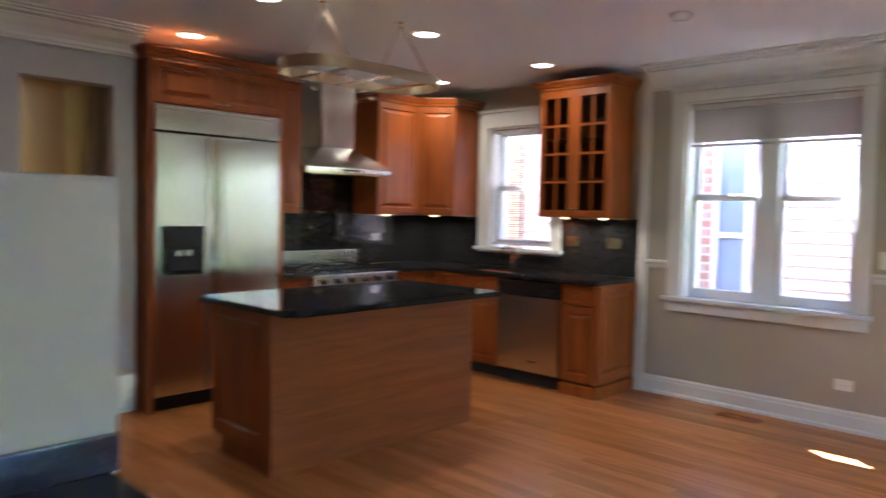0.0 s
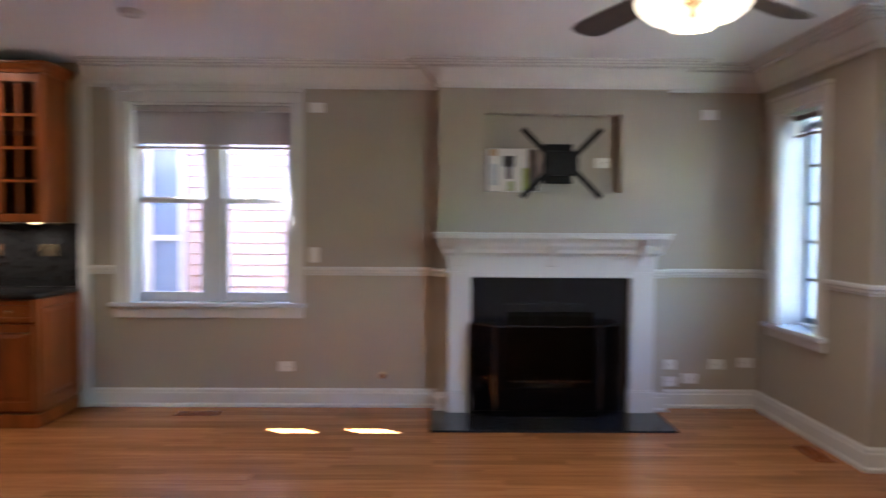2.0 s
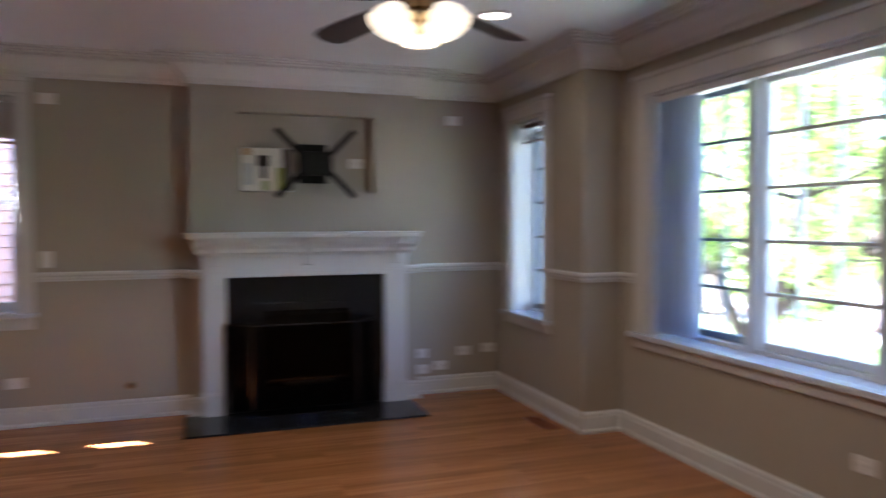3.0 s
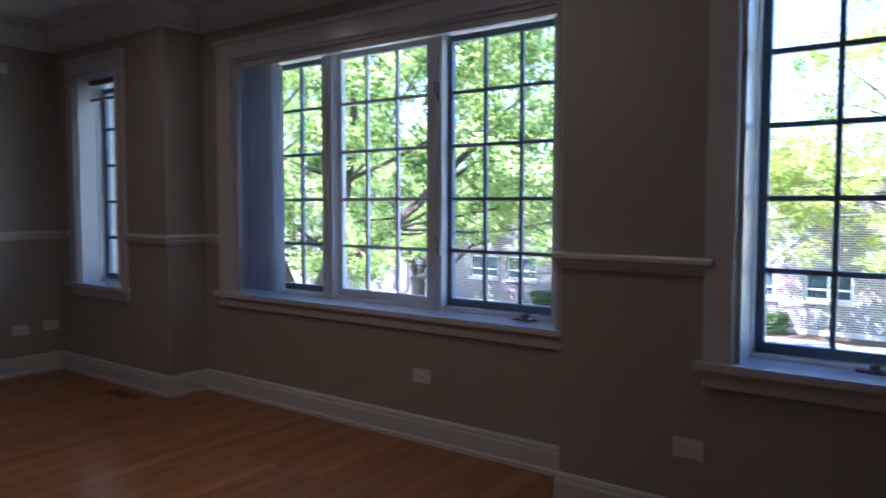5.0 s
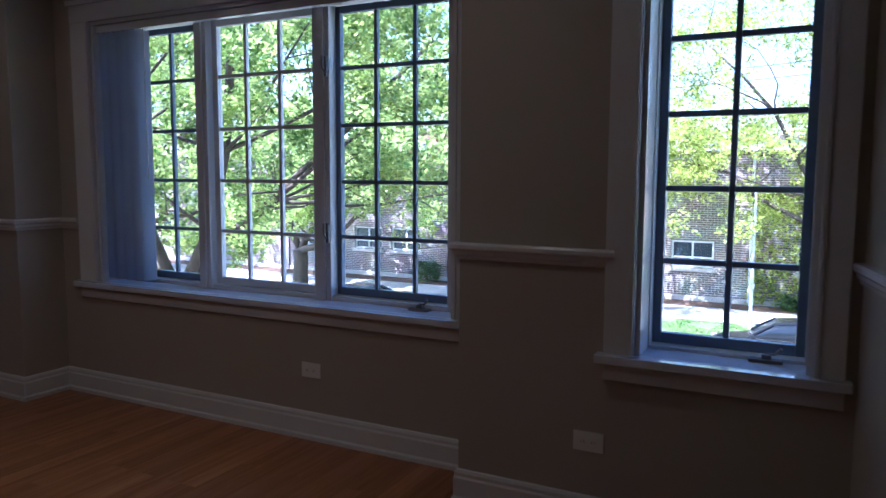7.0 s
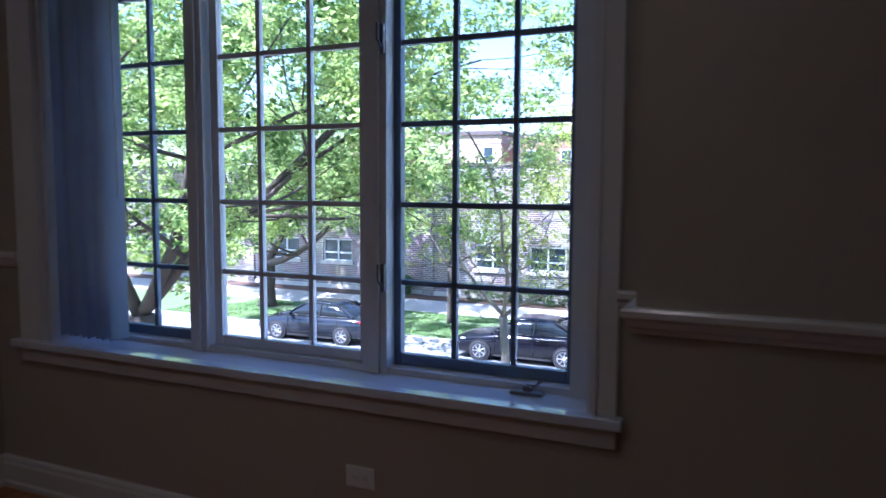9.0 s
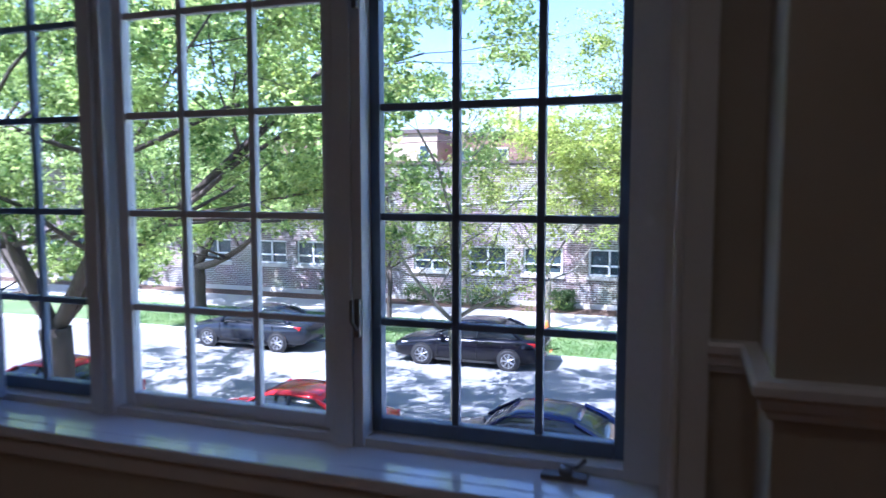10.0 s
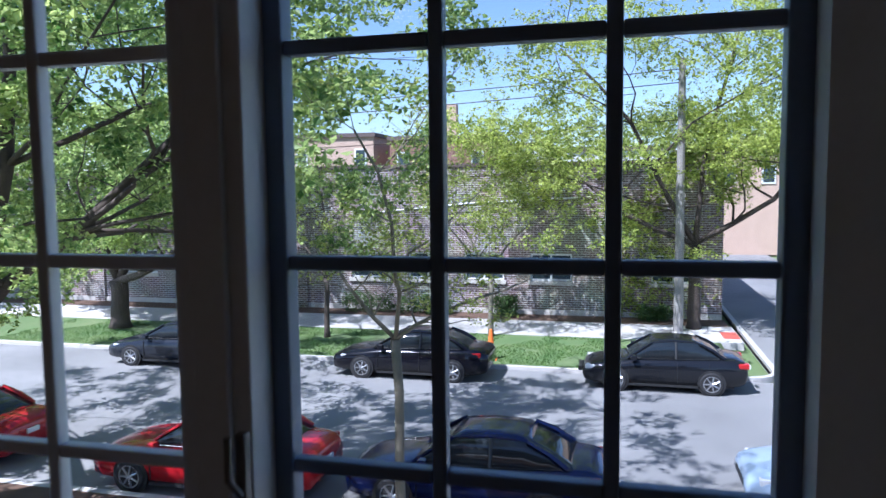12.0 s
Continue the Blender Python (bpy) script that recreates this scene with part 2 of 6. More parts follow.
solid("ceiling", boxes((-11.2, 0.7, -8.4, 0.3, CEIL, CEIL + 0.25)), M_CEIL, "flat off-white painted ceiling", "ceiling", "structure")
solid("subfloor", boxes((-11.2, 0.64, -8.4, 0.3, -0.30, -0.005)), M_FLOORREST, "timber underfloor", "floor", "structure")
solid("lower_storey", boxes((-11.2, 0.64, -8.4, 0.3, -4.6, -0.30)), M_BRICKDARK, "dark brick lower storey", "building", "structure")

PONYX, PONYY = -3.73, -4.77
bm = boxes((PONYX - 0.13, PONYX, -8.2, -5.04, 0, CEIL))
solid("wall_pony_full", bm, M_WHITEWALL, "white full-height partition", "wall", "structure")
bm = boxes((PONYX - 0.13, PONYX, -5.04, PONYY, 0, 1.485), bevel=0.012)
solid("half_wall", bm, M_WHITEWALL, "white painted half-height partition with rounded edge", "wall", "structure")

BASE = [(0, 0), (0.022, 0), (0.022, 0.02), (0.016, 0.03), (0.016, 0.105), (0.012, 0.114), (0.012, 0.128), (0.007, 0.14), (0, 0.143)]
RAIL = [(0, 1.012), (0.010, 1.012), (0.012, 1.024), (0.020, 1.03), (0.022, 1.045), (0.034, 1.055), (0.034, 1.07), (0.028, 1.078), (0, 1.078)]
CROWN = [(0, 2.42), (0.018, 2.42), (0.022, 2.436), (0.03, 2.44), (0.034, 2.462), (0.055, 2.49), (0.085, 2.515), (0.105, 2.54), (0.112, 2.545), (0.112, 2.555),
         (0.165, 2.56), (0.165, 2.572), (0.195, 2.574), (0.195, 2.586), (0.225, 2.588), (0.225, CEIL), (0, CEIL)]
NE = [(-0.75, -0.11), (-0.75, 0), (0, 0), (0, BAY0), (BAYX, BAY0), (BAYX, BAY1), (0, BAY1), (0, SOUTH), (-1.6, SKEW)]
for name, label, prof, lines in (
        ("baseboard", "tall white moulded baseboard", BASE, [[(-5.098, 0), (-2.47, 0), (-2.47, -0.11), (-2.40, -0.11)], [(-0.85, -0.11)] + NE]),
        ("chair_rail", "white moulded chair rail", RAIL, [
            [(-5.098, 0), (-4.93, 0)], [(-3.48, 0), (-2.47, 0), (-2.47, -0.11), (-2.40, -0.11)], [(-0.85, -0.11)] + NE[:3] + [(0, -0.19)],
            [(0, -0.985), (0, BAY0), (BAYX, BAY0), (BAYX, -1.61)], [(BAYX, -4.205), (BAYX, BAY1), (0, BAY1), (0, -4.925)], [(0, SOUTH), (-1.6, SKEW)]]),
        ("crown_moulding", "wide white stepped crown moulding", CROWN, [
            [(-5.098, 0), (-2.47, 0), (-2.47, -0.11)] + NE, [(-7.2, -8.2), (-7.2, -3.27)]])):
    for line in lines:
        solid(name, sweep(bmesh.new(), line, prof), M_TRIM, label, "trim", "structure")
solid("trim_pilaster", boxes((-5.175, -5.10, -0.03, 0, 0, CEIL)), M_TRIM, "white flat corner trim board", "trim", "structure")
wall("wall_chimney_breast", "y", -0.11, -0.001, -2.47, -0.75, 0, CEIL, [(-2.116, -1.10, 1.65, 2.235)], M_WALL, "taupe painted chimney breast with a recessed niche")
# ---- windows ----
M_BLIND = surface("blind_vinyl", (0.47, 0.435, 0.41), 0.5, vary=0.06, scale=8, fine=60, bump=0.004)
M_VANE = surface("vane_vinyl", (0.62, 0.64, 0.72), 0.45, vary=0.08, scale=8, fine=60, bump=0.004)


def shine_through(m, share):
    """Lets light through a thin vinyl."""
    n, l = m.node_tree.nodes, m.node_tree.links
    tr, ms = n.new("ShaderNodeBsdfTranslucent"), n.new("ShaderNodeMixShader")
    tr.inputs["Color"].default_value = n["Mix"].inputs["A"].default_value
    ms.inputs["Fac"].default_value = share
    l.new(n["Principled BSDF"].outputs[0], ms.inputs[1])
    l.new(tr.outputs[0], ms.inputs[2])
    l.new(ms.outputs[0], n["Material Output"].inputs["Surface"])


shine_through(M_VANE, 0.6)
shine_through(M_BLIND, 0.06)
# White enamel, with the sky's blue reflection tinted into its base colour.
M_STOOL = surface("sky_tinted_stool_enamel", (0.60, 0.63, 0.70), 0.12, vary=0.04, scale=4, fine=90, bump=0.003, coat=0.5, rough_vary=0.04)
M_SCREEN = pane_glass("insect_mesh", (0.945, 0.95, 0.955), 0.15)
M_HARDWARE = surface("window_hardware", (0.16, 0.155, 0.15), 0.4, metal=0.3, vary=0.1, scale=20, fine=120, bump=0.01)


def case_window(name, at, turn, u0, u1, z0, z1, top, left, right, depth, label, stool_out=0.055, apron=0.066):
    """A window's jambs, casing, header, stool and apron. Local axes: u to the right as seen from inside, depth outwards."""
    w = thing(name, at, label, "window", turn=turn, kind="structure")
    part("jamb", boxes((u0, u0 + 0.018, 0, depth, z0, z1)), M_TRIM, w)
    part("jamb", boxes((u1 - 0.018, u1, 0, depth, z0, z1)), M_TRIM, w)
    part("head_jamb", boxes((u0 + 0.018, u1 - 0.018, 0, depth, z1 - 0.018, z1)), M_TRIM, w)
    part("casing", boxes((u0 - left, u0, -0.022, 0, z0, z1), (u0 - 0.018, u0 - 0.004, -0.03, -0.022, z0, z1), bevel=0.003), M_TRIM, w)
    part("casing", boxes((u1, u1 + right, -0.022, 0, z0, z1), (u1 + 0.004, u1 + 0.018, -0.03, -0.022, z0, z1), bevel=0.003), M_TRIM, w)
    part("header", boxes((u0 - left, u1 + right, -0.026, 0, z1, top - 0.03), (u0 - left - 0.012, u1 + right + 0.012, -0.04, 0, top - 0.03, top - 0.002), bevel=0.003), M_TRIM, w)
    part("window_sill", boxes((u0 - left - 0.025, u1 + right + 0.02, -stool_out, 0, z0 - 0.032, z0), (u0, u1, 0, depth, z0 - 0.032, z0), bevel=0.004), M_STOOL, w, "deep white painted stool")
    part("apron", boxes((u0 - left, u1 + right, -0.02, 0, z0 - 0.032 - apron, z0 - 0.032), bevel=0.003), M_TRIM, w)
    return w


def sash(w, u0, u1, z0, z1, d, cols, rows, mat, stile=0.045, bottom=0.045, bar=0.02, thick=0.035, us=None, zs=None, name="sash", screen=False):
    """One glazed sash of glass size u0..u1 by z0..z1, with its glazing bars and panes."""
    s = part(name, boxes((u0 - stile, u0, d, d + thick, z0 - bottom, z1 + stile), (u1, u1 + stile, d, d + thick, z0 - bottom, z1 + stile),
                         (u0, u1, d, d + thick, z0 - bottom, z0), (u0, u1, d, d + thick, z1, z1 + stile), bevel=0.004), mat, w)
    us = us or [u0 + (u1 - u0) * i / cols for i in range(1, cols)]
    zs = zs or [z0 + (z1 - z0) * i / rows for i in range(1, rows)]
    prof = lambda c: (c - bar / 2, c + bar / 2)
    for u in us:
        part("glazing_bar", boxes((*prof(u), d + 0.004, d + 0.028, z0, z1), bevel=0.004), mat, s)
    ue = [u0, *us, u1]
    for z in zs:
        bm = bmesh.new()
        for a, b in zip(ue, ue[1:]):
            box(bm, a + (bar / 2 if a != u0 else 0), b - (bar / 2 if b != u1 else 0), d + 0.005, d + 0.027, *prof(z), bevel=0.004)
        part("glazing_bar", bm, mat, s)
    ze = [z0, *zs, z1]
    for a, b in zip(ue, ue[1:]):
        for c, e in zip(ze, ze[1:]):
            p = part("pane", boxes((a, b, d + 0.014, d + 0.018, c, e)), M_GLASS, s)
            p.visible_shadow = False
    if screen:
        p = part("insect_screen", boxes((u0, u1, d + 0.036, d + 0.037, z0, z1)), M_SCREEN, s, "fine dark insect mesh")
        p.visible_shadow = False
    return s


def crank(w, u, d, z):
    c = part("crank_handle", boxes((u - 0.055, u + 0.055, d - 0.02, d + 0.02, z, z + 0.012), (u - 0.012, u + 0.018, d - 0.015, d + 0.015, z + 0.012, z + 0.03), bevel=0.003), M_HARDWARE, w, "grey folding casement crank")
    part("crank_arm", tube(bmesh.new(), [(u, d, z + 0.03), (u + 0.03, d - 0.01, z + 0.034), (u + 0.05, d - 0.012, z + 0.055)], 0.005), M_HARDWARE, c)


def mini_blind(name, at, turn, u0, u1, top, bottom, d, label, pitch=0.022, mat=M_BLIND, tilt=25):
    """A horizontal blind: head rail, slats (the raised ones packed at the bottom), bottom rail, cords."""
    b = thing(name, at, label, "window blind", turn=turn)
    part("headrail", boxes((u0, u1, d - 0.02, d + 0.02, top - 0.035, top), bevel=0.003), mat, b)
    n, me = int((top - 0.05 - bottom) / pitch), None
    c, s = math.cos(radians(tilt)) * 0.012, math.sin(radians(tilt)) * 0.012
    for i in range(n):
        z = top - 0.05 - i * pitch
        if me is None:
            bm = bmesh.new()
            v = [bm.verts.new(p) for p in ((u0, -c, -s), (u1, -c, -s), (u1, 0, 0.0015), (u0, 0, 0.0015), (u1, c, s), (u0, c, s))]
            w_ = [bm.verts.new(p.co + Vector((0, 0, 0.0012))) for p in v]
            for q in ((0, 1, 2, 3), (3, 2, 4, 5)):
                bm.faces.new([v[k] for k in q])
                bm.faces.new([w_[k] for k in reversed(q)])
            for a, e in ((0, 1), (1, 2), (2, 4), (4, 5), (5, 3), (3, 0)):
                bm.faces.new((v[a], v[e], w_[e], w_[a]))
            me = mesh_of("slat", bm, mat)
        ob = new("slat", me)
        ob.parent, ob.location = b, (0, d, z)
    part("bottom_rail", boxes((u0, u1, d - 0.014, d + 0.014, bottom - 0.018, bottom), bevel=0.003), mat, b)
    for u in (u0 + 0.12, u1 - 0.12):
        part("cord", tube(bmesh.new(), [(u, d, bottom), (u, d, top - 0.03)], 0.0012, 5), mat, b)
    return b


# double-hung pair beside the fireplace
U = 0.61
w = case_window("window_1", (-4.19, 0, 0), 0, -U, U, 0.80, 2.31, 2.42, 0.12, 0.09, 0.24, "white double-hung window pair with deep casing", apron=0.085)
part("mullion", boxes((-0.065, 0.065, 0.07, 0.19, 0.80, 2.29), bevel=0.004), M_SASH, w)
for a, b in ((-0.55, -0.105), (0.105, 0.55)):
    sash(w, a, b, 0.87, 1.555, 0.085, 1, 1, M_SASH, stile=0.038, bottom=0.068, name="lower_sash")
    sash(w, a, b, 1.605, 2.25, 0.125, 1, 1, M_SASH, stile=0.038, bottom=0.045, name="upper_sash")
    part("sash_lock", boxes(((a + b) / 2 - 0.03, (a + b) / 2 + 0.03, 0.088, 0.115, 1.594, 1.606), bevel=0.002), M_HARDWARE, w)
mini_blind("half_raised_blind", (-4.19, 0, 0), 0, -0.585, 0.585, 2.288, 1.985, 0.045, "off-white horizontal blind drawn halfway up", pitch=0.0205, tilt=64)

# kitchen window over the sink
w = case_window("window_2", (-6.43, 0, 0), 0, -0.37, 0.37, 1.10, 2.24, 2.41, 0.12, 0.12, 0.24, "white kitchen window over the sink", apron=0.02)
sash(w, -0.31, 0.31, 1.17, 1.64, 0.10, 1, 1, M_SASH, name="lower_sash")
sash(w, -0.31, 0.31, 1.69, 2.17, 0.14, 1, 1, M_SASH, name="upper_sash")
mini_blind("lowered_blind", (-6.43, 0, 0), 0, -0.345, 0.345, 2.218, 1.14, 0.05, "white horizontal blind fully lowered", pitch=0.021, tilt=8)

# narrow casements either side of the bay
for name, yc in (("window_3", -0.59), ("window_4", -5.287)):
    w = case_window(name, (0, yc, 0), -90, -0.285, 0.285, STOOL, 2.22, 2.34, 0.11, 0.095, 0.26, "narrow white casement with glazing bars")
    part("window_frame", boxes((-0.267, -0.262, 0.14, 0.24, STOOL, 2.20), (0.262, 0.267, 0.14, 0.24, STOOL, 2.20), (-0.262, 0.262, 0.14, 0.24, STOOL, STOOL + 0.012)), M_SASH, w)
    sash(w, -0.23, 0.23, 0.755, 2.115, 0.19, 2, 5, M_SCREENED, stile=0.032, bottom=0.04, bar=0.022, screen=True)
    crank(w, 0.14, 0.12, STOOL)
mini_blind("raised_blind", (0, -0.59, 0), -90, -0.25, 0.25, 2.195, 2.06, 0.10, "brown horizontal blind pulled fully up", pitch=0.010,
           mat=surface("brown_slat", (0.10, 0.06, 0.05), 0.4, vary=0.2))

# triple window of the bay
YC = -2.952
w = case_window("window_5", (BAYX, YC, 0), -90, -1.182, 1.182, STOOL, 2.216, 2.344, 0.155, 0.075, 0.30, "wide triple window with glazing bars")
GZ = [1.026, 1.308, 1.594, 1.880]
to_u = lambda y: YC - y
for a, b in ((-2.533, -2.445), (-3.362, -3.26)):
    part("mullion", boxes((to_u(b), to_u(a), 0.13, 0.25, STOOL, 2.198), (to_u(b) + 0.025, to_u(a) - 0.025, 0.118, 0.13, STOOL, 2.198), bevel=0.004), M_SASH, w)
part("window_frame", boxes((to_u(-1.79), to_u(-1.806), 0.13, 0.25, STOOL, 2.198), (to_u(-4.032), to_u(-4.116), 0.13, 0.25, STOOL, 2.198), (-1.13, 1.10, 0.14, 0.25, STOOL, 0.722)), M_SASH, w)
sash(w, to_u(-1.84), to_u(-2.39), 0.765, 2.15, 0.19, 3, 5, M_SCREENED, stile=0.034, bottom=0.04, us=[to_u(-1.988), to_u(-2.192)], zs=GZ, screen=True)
sash(w, to_u(-2.582), to_u(-3.232), 0.765, 2.15, 0.165, 3, 5, M_SASH, stile=0.038, bottom=0.04, us=[to_u(-2.779), to_u(-3.012)], zs=GZ)
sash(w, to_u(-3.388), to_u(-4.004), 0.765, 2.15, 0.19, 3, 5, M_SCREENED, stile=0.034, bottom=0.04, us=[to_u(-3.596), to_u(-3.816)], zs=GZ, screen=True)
crank(w, to_u(-3.90), 0.10, STOOL)
for z in (1.05, 1.88):
    lock = part("sash_lock", boxes((to_u(-3.352), to_u(-3.366), 0.102, 0.118, z - 0.05, z + 0.05), bevel=0.003), M_HARDWARE, w)
    part("lock_lever", tube(bmesh.new(), [(to_u(-3.36), 0.10, z - 0.03), (to_u(-3.352), 0.085, z - 0.005), (to_u(-3.352), 0.085, z + 0.05)], 0.005), M_HARDWARE, lock)

blind = thing("vertical_blind", (BAYX, -1.79, 0), "blue-grey vertical blind drawn to one end of the bay window", "window blind", turn=-90)
part("headrail", boxes((0.0, 2.32, 0.02, 0.06, 2.155, 2.195), bevel=0.003), M_TRIM, blind)
vane = None
for i in range(12):
    bm = bmesh.new()
    if vane is None:
        rows = []
        for k in range(7):
            q = -0.044 + 0.088 * k / 6
            rows.append([bm.verts.new((0.006 * math.cos(k / 6 * math.pi), q, z)) for z in (0.725, 2.155)])
        for a, b in zip(rows, rows[1:]):
            bm.faces.new((a[0], b[0], b[1], a[1]))
        bmesh.ops.solidify(bm, geom=bm.faces[:], thickness=0.0015)
        vane = mesh_of("vane", bm, M_VANE, True)
    ob = new("vane", vane)
    ob.parent = blind
    ob.matrix_basis = pose(0.035 + i * 0.0268, 0.05 + 0.006 * (i % 3), 0, 0, 0, 4 + 24 * math.sin(i * 2.1))
part("wand", tube(bmesh.new(), [(0.40, 0.015, 1.32), (0.395, 0.015, 2.15)], 0.004, 6), M_TRIM, blind)
# ---- kitchen ----
M_CHERRY = wood("cherry_cabinet", (0.28, 0.072, 0.010), (0.17, 0.038, 0.005), along=(9, 9, 0.9), rough=0.38, coat=0.08, per_object=0.07)
M_PANEL = wood("cherry_panel", (0.25, 0.078, 0.022), (0.17, 0.048, 0.013), along=(0.9, 0.9, 15), rough=0.34, coat=0.2, per_object=0.04)
M_STEEL = surface("brushed_steel", (0.64, 0.63, 0.61), 0.17, metal=1.0, vary=0.05, scale=3, fine=420, bump=0.05, stretch=(1.0, 1.0, 0.02), rough_vary=0.03)
M_CHROME = surface("polished_chrome", (0.75, 0.75, 0.75), 0.1, metal=1.0, vary=0.03, bump=0, rough_vary=0.03)
M_BRASSY = surface("satin_nickel", (0.58, 0.49, 0.33), 0.24, metal=1.0, vary=0.08, bump=0.003)
M_GRANITE = surface("black_granite", (0.008, 0.008, 0.009), 0.05, vary=0.3, scale=30, fine=400, bump=0.0, color2=(0.022, 0.021, 0.021), rough_vary=0.03)
M_BLUEGRANITE = surface("blue_granite", (0.008, 0.012, 0.03), 0.1, scale=14, fine=120, bump=0.0, color2=(0.05, 0.055, 0.08), rough_vary=0.03)
M_BLACK = surface("black_enamel", (0.012, 0.012, 0.013), 0.25, vary=0.2, bump=0.003)
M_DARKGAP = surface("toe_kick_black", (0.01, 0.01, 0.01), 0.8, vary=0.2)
M_PLATE = surface("switch_plate", (0.74, 0.73, 0.70), 0.35, vary=0.03, bump=0.0)
M_CABGLASS = pane_glass("cabinet_glass", (0.55, 0.55, 0.55), 1.2)


def rings(bm, u0, u1, z0, z1, steps):
    """Nested rectangles in the plane of a door, each (inset, depth), closed by the inmost."""
    loops = []
    for inset, d in steps:
        loops.append([bm.verts.new(p) for p in ((u0 + inset, d, z0 + inset), (u1 - inset, d, z0 + inset), (u1 - inset, d, z1 - inset), (u0 + inset, d, z1 - inset))])
    for a, b in zip(loops, loops[1:]):
        for i in range(4):
            bm.faces.new((a[i], a[(i + 1) % 4], b[(i + 1) % 4], b[i]))
    bm.faces.new(loops[0])
    bm.faces.new(loops[-1])
    return bm


def raised(frame_w=0.055):
    f = frame_w
    return [(0, 0), (0, -0.017), (0.003, -0.02), (f, -0.02), (f + 0.007, -0.009), (f + 0.016, -0.009), (f + 0.04, -0.019)]


def knob(parent, u, d, z):
    part("knob", lathe(bmesh.new(), [(0.004, 0), (0.004, -0.012), (0.012, -0.016), (0.014, -0.024), (0.008, -0.03)], 12, (u, d, z), "y"), M_BRASSY, parent, smooth=True)


def door(cab, u0, u1, z0, z1, d, knob_at=None, frame_w=0.055, name="door"):
    dr = part(name, rings(bmesh.new(), u0 + 0.002, u1 - 0.002, z0 + 0.002, z1 - 0.002, [(i, d + q) for i, q in raised(frame_w)]), M_CHERRY, cab)
    if knob_at:
        knob(dr, knob_at[0], d - 0.02, knob_at[1])
    return dr


CORNICE = [(0, 0), (0.012, 0), (0.016, 0.02), (0.03, 0.03), (0.045, 0.055), (0.058, 0.06), (0.058, 0.075), (0, 0.075)]


def cornice(cab, line, z):
    part("cornice", sweep(bmesh.new(), line, [(o, z + h) for o, h in CORNICE]), M_CHERRY, cab)


def puck(cab, u, d, z):
    """A small lit lamp under a wall cabinet."""
    p = part("under_cabinet_lamp", lathe(bmesh.new(), [(0.035, 0), (0.035, -0.012), (0.028, -0.014)], 16, (u, d, z)), M_WARM, cab, "small lit halogen puck")
    lamp("puck_lamp", (0, 0, 0), PUCK_W, 0.03, cab, (u, d, z - 0.02))


M_WARM = glow("warm_lamp_glow", (1.0, 0.60, 0.26), 0.10)
M_CAN = glow("recessed_lamp_glow", (1.0, 0.82, 0.55), 0.2)


def lamp(name, at, power, size, parent=None, local=None, color=(1.0, 0.82, 0.56), spread=160):
    ob = new(name, bpy.data.lights.new(name, "AREA"))
    ob.data.shape, ob.data.size, ob.data.energy, ob.data.color, ob.data.spread = "DISK", size, power, color, radians(spread)
    ob.parent = parent
    ob.location = local or at
    return ob


W = (XW, 0, 0)      # wall cabinets on the back wall: local u = y, front at negative depth
# refrigerator in its tall surround
enc = thing("refrigerator_surround", W, "cherry tall cabinet round the refrigerator, two doors on top", "cabinet", turn=90)
FU0, FU1, FD = -3.25, -2.20, -0.545
part("side_panel", boxes((FU0, FU0 + 0.03, FD, 0, 0, 2.42), bevel=0.002), M_CHERRY, enc)
part("side_panel", boxes((FU1 - 0.03, FU1, FD, 0, 0, 2.42), bevel=0.002), M_CHERRY, enc)
part("body", boxes((FU0 + 0.03, FU1 - 0.03, FD + 0.02, 0, 2.12, 2.42)), M_CHERRY, enc)
mid = (FU0 + FU1) / 2
door(enc, FU0 + 0.03, mid, 2.13, 2.41, FD + 0.02, (mid - 0.04, 2.155), 0.045)
door(enc, mid, FU1 - 0.03, 2.13, 2.41, FD + 0.02, (mid + 0.04, 2.155), 0.045)
cornice(enc, [(FU1, 0), (FU1, FD), (FU0, FD), (FU0, 0)][::-1], 2.42)
fr = thing("refrigerator", W, "built-in stainless steel side-by-side refrigerator with a black ice dispenser", "refrigerator", turn=90)
a0, a1, am = FU0 + 0.035, FU1 - 0.035, -2.775
part("body", boxes((a0, a1, FD + 0.05, -0.01, 0.1, 2.11)), M_BLACK, fr)
part("toe_grille", boxes((a0, a1, FD + 0.07, FD + 0.09, 0.0, 0.1)), M_DARKGAP, fr)
part("top_grille", boxes((a0, a1, FD - 0.005, FD + 0.05, 1.94, 2.11), (a0, a1, FD - 0.015, FD - 0.005, 2.085, 2.11), (a0, a1, FD - 0.015, FD - 0.005, 1.94, 1.962), (a0, a0 + 0.02, FD - 0.015, FD - 0.005, 1.962, 2.085), (a1 - 0.02, a1, FD - 0.015, FD - 0.005, 1.962, 2.085), bevel=0.002), M_STEEL, fr)
